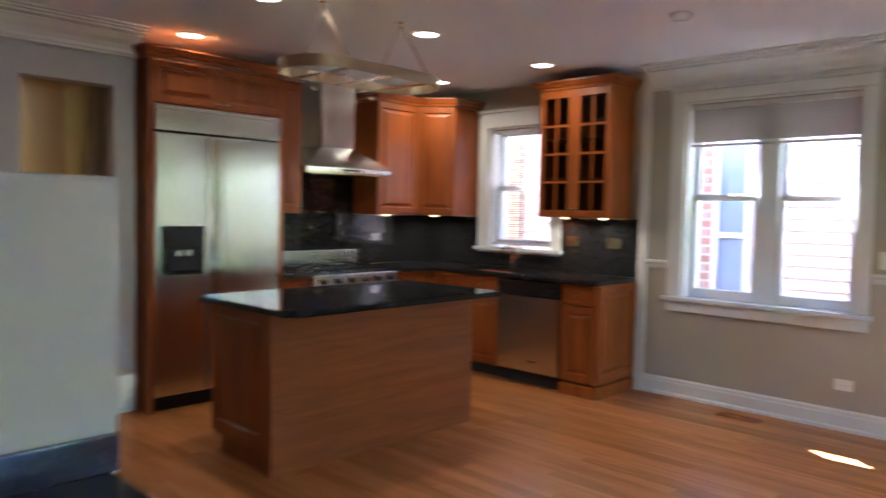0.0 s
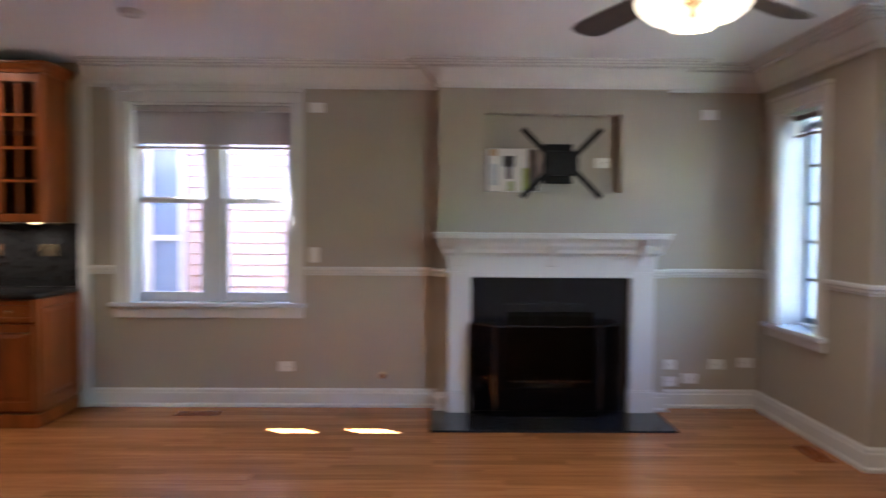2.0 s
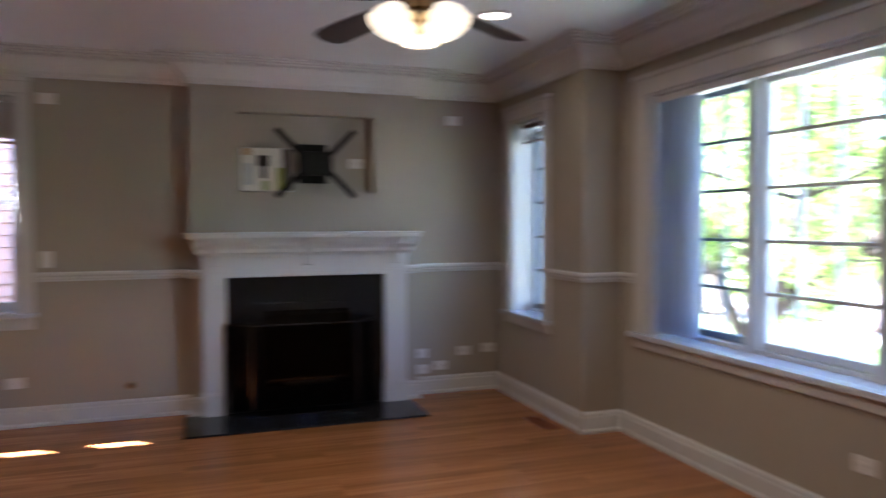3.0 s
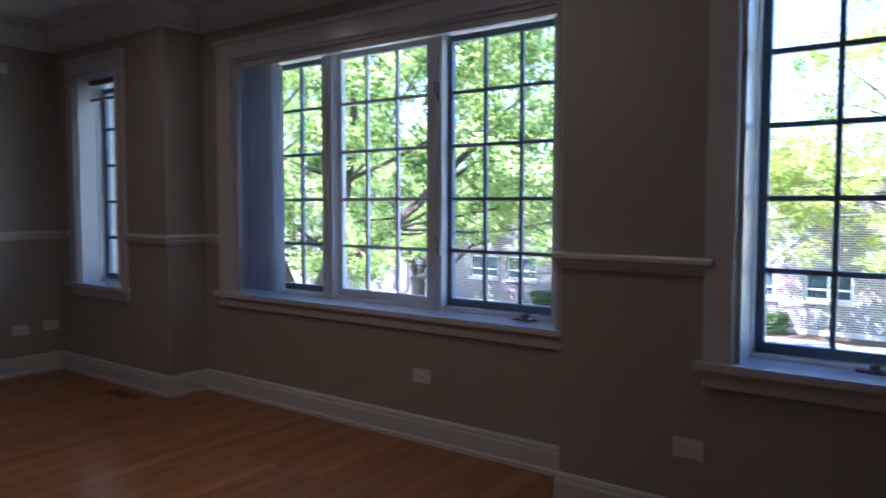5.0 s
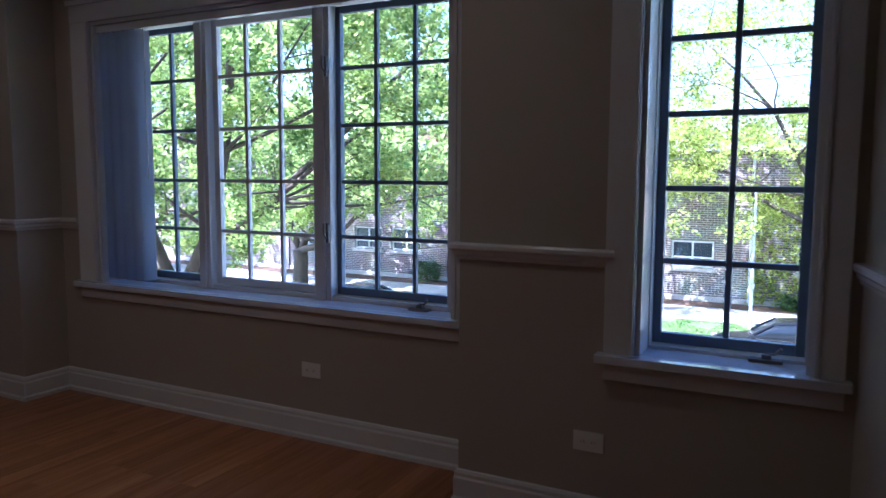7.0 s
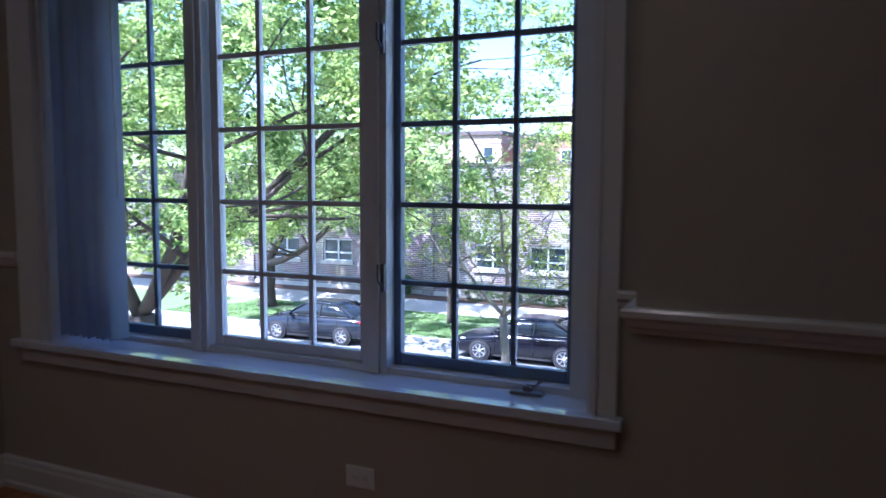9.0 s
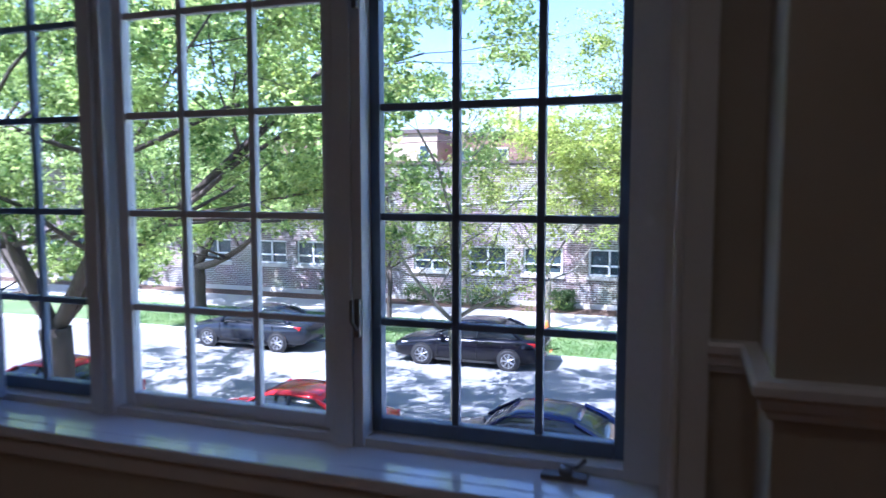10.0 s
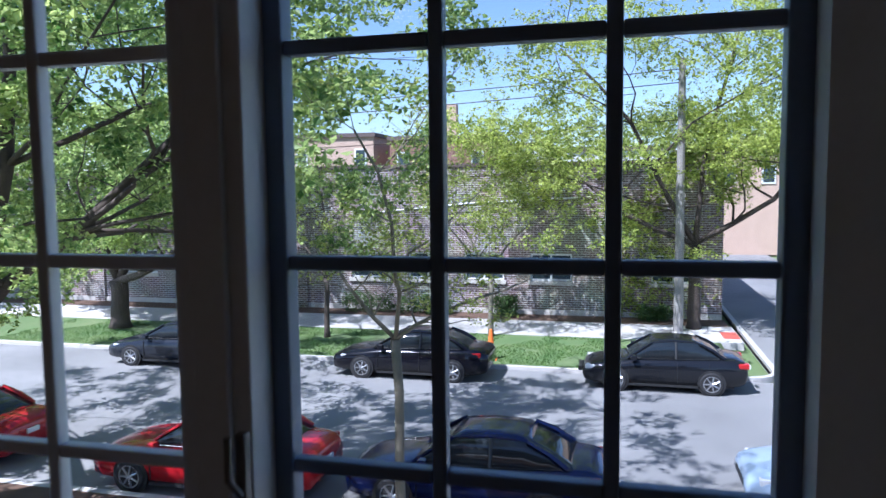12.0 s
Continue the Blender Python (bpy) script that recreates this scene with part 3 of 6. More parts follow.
for n, u0, u1 in (("freezer_door", a0, am - 0.004), ("refrigerator_door", am + 0.004, a1)):
    dr = part(n, boxes((u0, u1, FD, FD + 0.05, 0.11, 1.925), bevel=0.004), M_STEEL, fr)
    part("door_edge_trim", boxes((u0, u0 + 0.018, FD - 0.008, FD, 0.11, 1.925), bevel=0.002), M_CHROME, dr)
    hu = am - 0.035 if n[0] == "f" else am + 0.035
    part("handle", boxes((hu - 0.022, hu + 0.022, FD - 0.035, FD - 0.004, 0.12, 1.915), bevel=0.006), M_CHROME, dr, "full-length steel handle")
    if n[0] == "f":
        disp = part("ice_dispenser", boxes((a0 + 0.045, am - 0.08, FD - 0.006, FD, 0.95, 1.29), bevel=0.002), M_BLACK, dr, "black ice and water dispenser")
        part("dispenser_recess", boxes((a0 + 0.075, am - 0.11, FD - 0.009, FD - 0.006, 0.98, 1.13)), M_DARKGAP, disp)
        [part("dispenser_lever", boxes((a0 + u, a0 + u + 0.04, FD - 0.016, FD - 0.009, 1.08, 1.12), bevel=0.003), M_STEEL, disp) for u in (0.15, 0.22)]


def wall_cabinet(at, turn, u0, u1, z0, z1, depth, doors, label, lamps=()):
    c = thing("wall_cabinet", at, label, "cabinet", "kitchen wall cabinets", turn)
    part("body", boxes((u0, u1, -depth, -0.004, z0, z1), bevel=0.002), M_CHERRY, c)
    for p, q, k in doors:
        door(c, p, q, z0 + 0.01, z1 - 0.005, -depth, k)
    for u in lamps:
        puck(c, u, -depth * 0.5, z0)
    return c


UZ0, UZ1 = 1.39, 2.42
c = wall_cabinet(W, 90, -2.20, -2.0, UZ0, UZ1, 0.48, [(-2.20, -2.0, (-2.03, UZ0 + 0.05))], "narrow cherry wall cabinet beside the refrigerator", (-2.1,))
cornice(c, [(-2.198, -0.50), (-2.0, -0.50), (-2.0, 0)], UZ1)
c = wall_cabinet(W, 90, -1.07, -0.56, UZ0, UZ1, 0.33, [(-1.07, -0.56, (-0.60, UZ0 + 0.05))], "cherry wall cabinet with raised panel door", (-0.8,))
cornice(c, [(-1.07, 0), (-1.07, -0.35), (-0.562, -0.35)], UZ1)
# diagonal corner cabinet
cc = thing("corner_cabinet", (XW, 0, 0), "cherry diagonal corner wall cabinet with one raised panel door", "cabinet", "kitchen wall cabinets")
bm = bmesh.new()
foot = [(0.004, -0.004), (0.62, -0.004), (0.62, -0.33), (0.33, -0.555), (0.004, -0.555)]
lo, hi = [bm.verts.new((*p, UZ0)) for p in foot], [bm.verts.new((*p, UZ1)) for p in foot]
bm.faces.new(lo), bm.faces.new(hi)
for i in range(5):
    bm.faces.new((lo[i], lo[(i + 1) % 5], hi[(i + 1) % 5], hi[i]))
part("body", bm, M_CHERRY, cc)
dl = math.hypot(0.29, 0.225)
dg = part("door", rings(bmesh.new(), 0.004, dl - 0.004, UZ0 + 0.01, UZ1 - 0.005, raised()), M_CHERRY, cc)
dg.matrix_basis = pose(0.33, -0.555, 0, 0, 0, math.degrees(math.atan2(0.225, 0.29)))
knob(dg, dl - 0.04, -0.02, UZ0 + 0.06)
cornice(cc, [(0.338, -0.57), (0.632, -0.345), (0.638, 0)], UZ1)
puck(cc, 0.30, -0.28, UZ0)

# glass-fronted cabinet
gc = thing("glass_cabinet", (0, 0, 0), "cherry wall cabinet with two small-paned glass doors", "cabinet", "kitchen wall cabinets")
G0, G1, GD, GZ0, GZ1 = -5.95, -5.255, -0.34, 1.40, 2.45
for n, b_ in (("side_panel", (G0, G0 + 0.018, GD, -0.004, GZ0, GZ1)), ("side_panel", (G1 - 0.018, G1, GD, -0.004, GZ0, GZ1)), ("back_panel", (G0 + 0.018, G1 - 0.018, -0.016, -0.004, GZ0, GZ1)),
              ("bottom_panel", (G0 + 0.018, G1 - 0.018, GD, -0.016, GZ0, GZ0 + 0.018)), ("top_panel", (G0 + 0.018, G1 - 0.018, GD, -0.016, GZ1 - 0.018, GZ1)),
              ("shelf", (G0 + 0.018, G1 - 0.018, GD + 0.03, -0.016, 1.72, 1.735)), ("shelf", (G0 + 0.018, G1 - 0.018, GD + 0.03, -0.016, 2.05, 2.065))):
    part(n, boxes(b_), M_CHERRY, gc)
gm = (G0 + G1) / 2
for u0, u1, k in ((G0, gm, gm - 0.03), (gm, G1, gm + 0.03)):
    f = 0.055
    dr = part("door", boxes((u0 + 0.002, u0 + f, GD - 0.02, GD, GZ0 + 0.004, GZ1), (u1 - f, u1 - 0.002, GD - 0.02, GD, GZ0 + 0.004, GZ1), (u0 + f, u1 - f, GD - 0.02, GD, GZ0 + 0.004, GZ0 + 0.06), (u0 + f, u1 - f, GD - 0.02, GD, GZ1 - 0.06, GZ1), bevel=0.003), M_CHERRY, gc)
    part("pane", boxes((u0 + f - 0.005, u1 - f + 0.005, GD - 0.010, GD - 0.006, GZ0 + 0.055, GZ1 - 0.055)), M_CABGLASS, dr)
    um = (u0 + u1) / 2
    part("glazing_bar", boxes((um - 0.009, um + 0.009, GD - 0.019, GD - 0.003, GZ0 + 0.06, GZ1 - 0.06)), M_CHERRY, dr)
    for i in (1, 2, 3):
        z = GZ0 + 0.06 + (GZ1 - GZ0 - 0.12) * i / 4
        part("glazing_bar", boxes((u0 + f, um - 0.009, GD - 0.018, GD - 0.004, z - 0.009, z + 0.009), (um + 0.009, u1 - f, GD - 0.018, GD - 0.004, z - 0.009, z + 0.009)), M_CHERRY, dr)
    knob(dr, k, GD - 0.02, GZ0 + 0.07)
cornice(gc, [(G0, 0), (G0, GD - 0.02), (G1, GD - 0.02), (G1, 0)], GZ1)
puck(gc, -5.8, -0.17, GZ0)
puck(gc, -5.42, -0.17, GZ0)

# range hood
hood = thing("range_hood", (XW, -1.52, 0), "stainless steel chimney range hood over the range", "range hood", turn=90)
bm = bmesh.new()
sect = [(-0.455, 0.455, -0.53, 1.735), (-0.455, 0.455, -0.53, 1.775), (-0.135, 0.215, -0.30, 1.96)]
loops = [[bm.verts.new(p) for p in ((a, d, z), (b, d, z), (b, -0.005, z), (a, -0.005, z))] for a, b, d, z in sect]
for a, b in zip(loops, loops[1:]):
    for i in range(4):
        bm.faces.new((a[i], a[(i + 1) % 4], b[(i + 1) % 4], b[i]))
bm.faces.new(loops[0]), bm.faces.new(loops[-1])
bmesh.ops.bevel(bm, geom=bm.edges[:], offset=0.003, segments=1, affect="EDGES")
part("canopy", bm, M_STEEL, hood)
part("chimney", boxes((-0.135, 0.215, -0.30, -0.005, 1.96, CEIL - 0.002), bevel=0.003), M_STEEL, hood)
part("filter", boxes((-0.42, -0.01, -0.49, -0.06, 1.722, 1.735), (0.01, 0.42, -0.49, -0.06, 1.722, 1.735)), M_BRASSY, hood)
part("switch_strip", boxes((-0.1, 0.1, -0.534, -0.53, 1.745, 1.765)), M_BLACK, hood)

# range
rg = thing("range", (XW, -1.53, 0), "stainless steel gas range with black cooktop and backguard", "range", turn=90)
part("body", boxes((-0.455, 0.455, -0.62, -0.03, 0.10, 0.90), bevel=0.003), M_STEEL, rg)
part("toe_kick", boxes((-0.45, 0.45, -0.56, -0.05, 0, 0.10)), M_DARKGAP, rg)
part("cooktop", boxes((-0.455, 0.455, -0.60, -0.09, 0.90, 0.915), bevel=0.004), M_BLACK, rg)
part("backguard", boxes((-0.455, 0.455, -0.08, -0.03, 0.90, 1.06), bevel=0.005), M_STEEL, rg)
part("control_panel", boxes((-0.455, 0.455, -0.66, -0.62, 0.79, 0.90), bevel=0.008), M_STEEL, rg)
ovd = part("oven_door", boxes((-0.44, 0.44, -0.655, -0.62, 0.22, 0.77), bevel=0.004), M_STEEL, rg)
part("oven_window", boxes((-0.25, 0.25, -0.659, -0.655, 0.36, 0.62), bevel=0.001), M_BLACK, ovd)
part("handle", tube(bmesh.new(), [(-0.40, -0.70, 0.73), (0.40, -0.70, 0.73)], 0.013, 10), M_CHROME, ovd, smooth=True)
for i in range(6):
    part("control_knob", lathe(bmesh.new(), [(0.022, 0), (0.022, -0.03), (0.017, -0.036)], 14, (-0.36 + i * 0.144, -0.66, 0.845), "y"), M_BLACK, rg)
for u in (-0.30, 0.0, 0.30):
    part("grate", boxes(*[(u - 0.14, u + 0.14, d - 0.006, d + 0.006, 0.93, 0.942) for d in (-0.54, -0.42, -0.28, -0.15)], *[(u + s - 0.006, u + s + 0.006, -0.54, -0.15, 0.915, 0.942) for s in (-0.134, 0, 0.134)]), M_BLACK, rg)


def base_cabinet(at, turn, u0, u1, depth, label, split, end=None):
    c = thing("base_cabinet", at, label, "cabinet", "kitchen base cabinets", turn)
    part("body", boxes((u0, u1, -depth + 0.02, -0.004, 0.10, 0.88)), M_CHERRY, c)
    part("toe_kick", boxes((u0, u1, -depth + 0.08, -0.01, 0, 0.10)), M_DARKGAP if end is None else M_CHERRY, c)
    for p, q in split:
        dr = part("drawer_front", rings(bmesh.new(), p + 0.003, q - 0.003, 0.72, 0.872, [(i, -depth + 0.02 + k) for i, k in raised(0.03)[:6]]), M_CHERRY, c)
        knob(dr, (p + q) / 2, -depth, 0.796)
        door(c, p, q, 0.115, 0.71, -depth + 0.02, (q - 0.04, 0.65))
    return c


base_cabinet(W, 90, -2.20, -1.99, 0.60, "narrow cherry base cabinet beside the range", [(-2.20, -1.99)])
base_cabinet(W, 90, -1.07, -0.02, 0.60, "cherry corner base cabinet", [(-1.07, -0.62)])
base_cabinet((0, 0, 0), 0, -6.955, -6.165, 0.60, "cherry sink base cabinet with two doors", [(-6.955, -6.56), (-6.56, -6.165)])
ec = base_cabinet((0, 0, 0), 0, -5.515, -5.21, 0.60, "cherry end base cabinet with drawer and raised side panel", [(-5.515, -5.21)], end=True)
sp = part("end_panel", rings(bmesh.new(), 0.02, 0.575, 0.115, 0.875, raised(0.06)), M_CHERRY, ec)
sp.matrix_basis = pose(-5.21, -0.582, 0, 0, 0, 90)
part("plinth", boxes((-5.52, -5.185, -0.60, -0.004, 0, 0.09), bevel=0.004), M_CHERRY, ec)
dw = thing("dishwasher", (0, 0, 0), "stainless steel dishwasher with black control strip", "dishwasher")
part("tub", boxes((-6.16, -5.52, -0.58, -0.02, 0.10, 0.87)), M_BLACK, dw)
part("front_panel", boxes((-6.155, -5.525, -0.615, -0.58, 0.12, 0.74), bevel=0.004), M_STEEL, dw)
part("control_strip", boxes((-6.155, -5.525, -0.62, -0.58, 0.745, 0.87), bevel=0.004), M_BLACK, dw)
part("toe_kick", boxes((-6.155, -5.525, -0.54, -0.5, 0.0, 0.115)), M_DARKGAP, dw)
part("badge", boxes((-5.82, -5.74, -0.617, -0.615, 0.20, 0.212)), M_BLACK, dw)

# worktops and splashback
wt = solid("worktop", boxes((XW + 0.004, XW + 0.64, -1.068, -0.004, 0.885, 0.915), (XW + 0.64, -6.72, -0.635, -0.004, 0.885, 0.915), (-6.12, -5.175, -0.635, -0.004, 0.885, 0.915), (-6.72, -6.12, -0.635, -0.53, 0.885, 0.915), (-6.72, -6.12, -0.13, -0.004, 0.885, 0.915), bevel=0.003),
           M_GRANITE, "polished black granite worktop along the kitchen walls", "worktop")
solid("worktop", boxes((XW + 0.004, XW + 0.64, -2.198, -1.992, 0.885, 0.915), bevel=0.003), M_GRANITE, "short polished black granite worktop by the refrigerator", "worktop")
solid("splashback", boxes((XW, XW + 0.02, -2.198, -0.02, 0.917, 1.385), (XW, XW + 0.02, -1.985, -1.075, 1.385, 1.95)), M_GRANITE, "polished black granite splashback behind the range", "splashback", "structure")
solid("splashback", boxes((XW + 0.02, -6.925, -0.02, 0, 0.917, 1.385), (-6.925, -5.935, -0.02, 0, 0.917, 1.045), (-5.935, -5.178, -0.02, 0, 0.917, 1.395)), M_GRANITE, "polished black granite splashback below the window", "splashback", "structure")
sink = thing("sink", (-6.42, -0.33, 0), "stainless steel undermount sink with chrome tap", "sink")
part("basin", boxes((-0.31, 0.31, -0.21, 0.21, 0.70, 0.712), (-0.31, -0.3, -0.21, 0.21, 0.712, 0.884), (0.30, 0.31, -0.21, 0.21, 0.712, 0.884), (-0.30, 0.30, -0.21, -0.20, 0.712, 0.884), (-0.30, 0.30, 0.20, 0.21, 0.712, 0.884)), M_STEEL, sink)
tap = part("tap", tube(bmesh.new(), [(0, 0.25, 0.915), (0, 0.25, 1.06), (0, 0.22, 1.11), (0, 0.15, 1.12), (0, 0.09, 1.09), (0, 0.08, 1.06)], [0.024, 0.018, 0.015, 0.014, 0.014, 0.016], 12), M_CHROME, sink, smooth=True)
part("tap_lever", tube(bmesh.new(), [(0.02, 0.25, 1.0), (0.10, 0.25, 1.05)], [0.012, 0.007], 8), M_CHROME, tap, smooth=True)


def plate(at, turn, label, w_=0.075, h=0.115, kind_="outlet", mat=None):
    o = thing("wall_" + kind_, at, label, kind_, "wall plates", turn)
    part("cover_plate", boxes((-w_ / 2, w_ / 2, -0.006, 0, -h / 2, h / 2), bevel=0.002), mat or M_PLATE, o)
    if kind_ == "outlet":
        for s in (-1, 1):
            u, z = (s * 0.02, 0) if w_ > h else (0, s * 0.02)
            part("socket", boxes((u - 0.013, u + 0.013, -0.009, -0.006, z - 0.015, z + 0.015), bevel=0.002), mat or M_PLATE, o)
            part("slot", boxes((u - 0.006, u - 0.004, -0.0095, -0.009, z - 0.005, z + 0.005), (u + 0.004, u + 0.006, -0.0095, -0.009, z - 0.005, z + 0.005)), M_DARKGAP, o)
    elif kind_ == "switch":
        part("toggle", boxes((-0.016, 0.016, -0.010, -0.006, -0.03, 0.03), bevel=0.002), M_PLATE, o)
    return o


for x in (-5.82, -5.40):
    plate((x, -0.02, 1.19), 0, "brass-edged black outlet in the granite splashback", 0.13, 0.09, mat=M_BRASSY)
plate((XW + 0.02, -0.80, 1.17), 90, "steel outlet plate in the granite splashback", 0.115, 0.075, mat=M_STEEL)

# island
isl = thing("kitchen_island", (0, 0, 0), "cherry kitchen island with plain panelled back on the oak floor", "kitchen island")
IX0, IX1, IY0, IY1 = -6.10, -5.47, -3.29, -1.72
part("body", boxes((IX0, IX1 - 0.02, IY0 + 0.02, IY1, 0.10, 0.885)), M_CHERRY, isl)
part("back_panel", boxes((IX1 - 0.02, IX1, IY0, IY1 + 0.005, 0.0, 0.885), bevel=0.002), M_PANEL, isl, "plain cherry veneer panel")
part("corner_stile", boxes((IX1 - 0.06, IX1 - 0.021, IY0, IY0 + 0.02, 0.0, 0.885), bevel=0.002), M_CHERRY, isl)
ep = part("end_panel", rings(bmesh.new(), IX0, IX1 - 0.061, 0.13, 0.88, raised(0.07)), M_CHERRY, isl)
ep.matrix_basis = pose(0, IY0 + 0.02, 0)
part("plinth", boxes((IX0 + 0.06, IX1 - 0.025, IY0 + 0.03, IY1 - 0.01, 0, 0.10)), M_CHERRY, isl)
bm = bmesh.new()
out = [(-6.15, -3.36), (-5.21, -3.36), (-5.21, -1.70), (-6.15, -1.70)]
lo = [bm.verts.new((*p, 0.886)) for p in out]
hi = [bm.verts.new((*p, 0.915)) for p in out]
bm.faces.new(lo), bm.faces.new(hi)
for i in range(4):
    bm.faces.new((lo[i], lo[(i + 1) % 4], hi[(i + 1) % 4], hi[i]))
bmesh.ops.bevel(bm, geom=[e for e in bm.edges if abs(e.verts[0].co.z - e.verts[1].co.z) > 0.01], offset=0.04, segments=5, affect="EDGES")
bmesh.ops.bevel(bm, geom=[e for e in bm.edges if abs(e.verts[0].co.z - e.verts[1].co.z) < 0.001], offset=0.006, segments=2, affect="EDGES")
solid("island_worktop", bm, M_GRANITE, "polished dark granite worktop on the island", "worktop")

# hanging pot rack
rack = thing("pot_rack", (-5.62, -2.58, 0), "oval satin nickel pot rack hanging on chains over the island", "pot rack")
RL, RW, RZ = 0.54, 0.25, 2.225


def oval(r_, n=40):
    pts = []
    for i in range(n):
        a = 2 * math.pi * i / n
        pts.append((r_ * math.cos(a), (RL - RW) * (1 if math.sin(a) > 0 else -1) * min(1, abs(math.sin(a)) * 6) + r_ * math.sin(a)))
    return pts


bm = bmesh.new()
loops = [[bm.verts.new((*p, z)) for p in oval(r_)] for r_, z in ((RW, RZ - 0.032), (RW, RZ + 0.032), (RW - 0.006, RZ + 0.032), (RW - 0.006, RZ - 0.032))]
for a, b in zip(loops, loops[1:] + loops[:1]):
    for i in range(40):
        bm.faces.new((a[i], a[(i + 1) % 40], b[(i + 1) % 40], b[i]))
part("band", bm, M_BRASSY, rack, smooth=False)
for y in (-0.30, 0.0, 0.30):
    part("crossbar", boxes((-RW + 0.006, RW - 0.006, y - 0.024, y + 0.024, RZ - 0.028, RZ - 0.024)), M_BRASSY, rack)
for y in (-0.30, 0.30):
    for s in (-1, 1):
        bm = bmesh.new()
        p0, p1 = Vector((s * (RW - 0.01), y, RZ + 0.03)), Vector((0, y, CEIL - 0.02))
        n = 16
        for i in range(n):
            a, b = p0.lerp(p1, i / n), p0.lerp(p1, (i + 1.25) / n)
            d = (b - a).normalized()
            side = (Vector((0, 1, 0)) if i % 2 else d.cross(Vector((0, 1, 0)))) * 0.008
            tube(bm, [a, a + side + d * 0.006, b + side - d * 0.006, b, b - side - d * 0.006, a - side + d * 0.006, a], 0.0022, 5)
        part("chain", bm, M_BRASSY, rack)
    part("ceiling_hook", lathe(bmesh.new(), [(0.03, CEIL), (0.03, CEIL - 0.006), (0.006, CEIL - 0.01), (0.006, CEIL - 0.03)], 12, (0, y, 0)), M_BRASSY, rack)
hook = None
for x, y in ((0.225, -0.3), (0.225, 0.0), (0.225, 0.28), (-0.225, -0.2), (-0.225, 0.25), (0.05, 0.5), (0.0, -0.51)):
    if hook is None:
        hook = mesh_of("hook", tube(bmesh.new(), [(0, 0, -0.03), (0, 0, -0.07), (0.012, 0, -0.09), (0.03, 0, -0.085), (0.034, 0, -0.065)], 0.004, 6), M_BRASSY)
    ob = new("hook", hook)
    ob.parent, ob.location = rack, (x, y, RZ)

# counter with the half wall, by the walker's side
dc = thing("side_counter", (PONYX, PONYY, 0), "low cabinet with dark blue granite top beside the half wall", "counter")
part("body", boxes((0.004, 0.42, -1.6, -0.06, 0, 0.86)), M_CHERRY, dc)
part("counter_top", boxes((0.004, 0.45, -1.62, -0.02, 0.86, 0.89), bevel=0.003), M_BLUEGRANITE, dc, "dark blue granite top")
part("upstand", boxes((0.002, 0.022, -1.62, -0.008, 0.89, 0.965), bevel=0.002), M_BLUEGRANITE, dc, "dark blue granite upstand")
solid("half_wall_rail", sweep(bmesh.new(), [(PONYX - 0.13, PONYY), (PONYX, PONYY)][::-1], [(o, z) for o, z in RAIL]), M_TRIM, "white chair rail round the half wall", "trim", "structure")

# recessed ceiling lamps; the last three are unseen, added to fill the room
for x, y in ((-5.80, -3.14), (-6.98, -2.98), (-5.70, -1.98), (-5.69, -0.70), (-6.86, -0.66), (-0.79, -1.80), (-9.6, -3.9), (-2.4, -7.0), (-5.0, -6.6), (-0.79, -4.2)):
    c = thing("recessed_light", (x, y, CEIL), "lit recessed ceiling light with a white trim ring, in places an unseen addition", "ceiling light", "recessed ceiling lights")
    part("trim_ring", lathe(bmesh.new(), [(0.095, 0), (0.095, -0.006), (0.078, -0.009), (0.074, -0.002)], 28), M_TRIM, c)
    part("lens", lathe(bmesh.new(), [(0.073, -0.001), (0.073, -0.005), (0.05, -0.008)], 28), M_CAN, c, "glowing warm lens")
    lamp("recessed_and_fill_lamp", (0, 0, 0), HALL_W if x < -9 else CAN_W, 0.13, c, (0, 0, -0.012))
# ---- fireplace wall ----
M_FIREBLACK = surface("fireplace_black", (0.011, 0.011, 0.012), 0.18, vary=0.25, scale=12, fine=200, bump=0.002)
M_SLATE = surface("black_slate", (0.018, 0.020, 0.024), 0.22, vary=0.3, scale=10, fine=140, bump=0.01)
M_BRICKFIRE = surface("sooty_firebrick", (0.10, 0.075, 0.05), 0.9, vary=0.5, scale=10, fine=80, bump=0.05)
M_MESHSCREEN = pane_glass("fire_screen_mesh", (0.62, 0.62, 0.62), 0.3)
mt = thing("fireplace_mantel", (0, 0, 0), "white painted wooden mantelpiece with brackets on pilasters", "mantelpiece")
for u0, u1, ua, ub in ((-2.39, -2.222, -2.40, -2.21), (-1.04, -0.862, -1.05, -0.85)):
    lg = part("pilaster", boxes((u0, u1, -0.205, -0.112, 0.17, 1.05), bevel=0.004), M_TRIM, mt)
    part("plinth", boxes((ua, ub, -0.218, -0.112, 0.0, 0.17), (ua + 0.004, ub - 0.004, -0.213, -0.112, 0.17, 0.182), bevel=0.004), M_TRIM, lg)
    part("cap", boxes((ua, ub, -0.214, -0.112, 1.05, 1.062), (ua + 0.005, ub - 0.005, -0.212, -0.112, 1.062, 1.155), bevel=0.003), M_TRIM, lg)
part("frieze", boxes((-2.222, -1.04, -0.20, -0.112, 1.018, 1.155), (-2.222, -1.04, -0.208, -0.2, 1.018, 1.034), bevel=0.003), M_TRIM, mt)
MP = [(0, 1.155), (0.012, 1.155), (0.014, 1.175), (0.03, 1.19), (0.06, 1.20), (0.066, 1.225), (0.09, 1.25), (0.10, 1.275), (0.105, 1.30), (0.105, 1.305), (0, 1.305)]
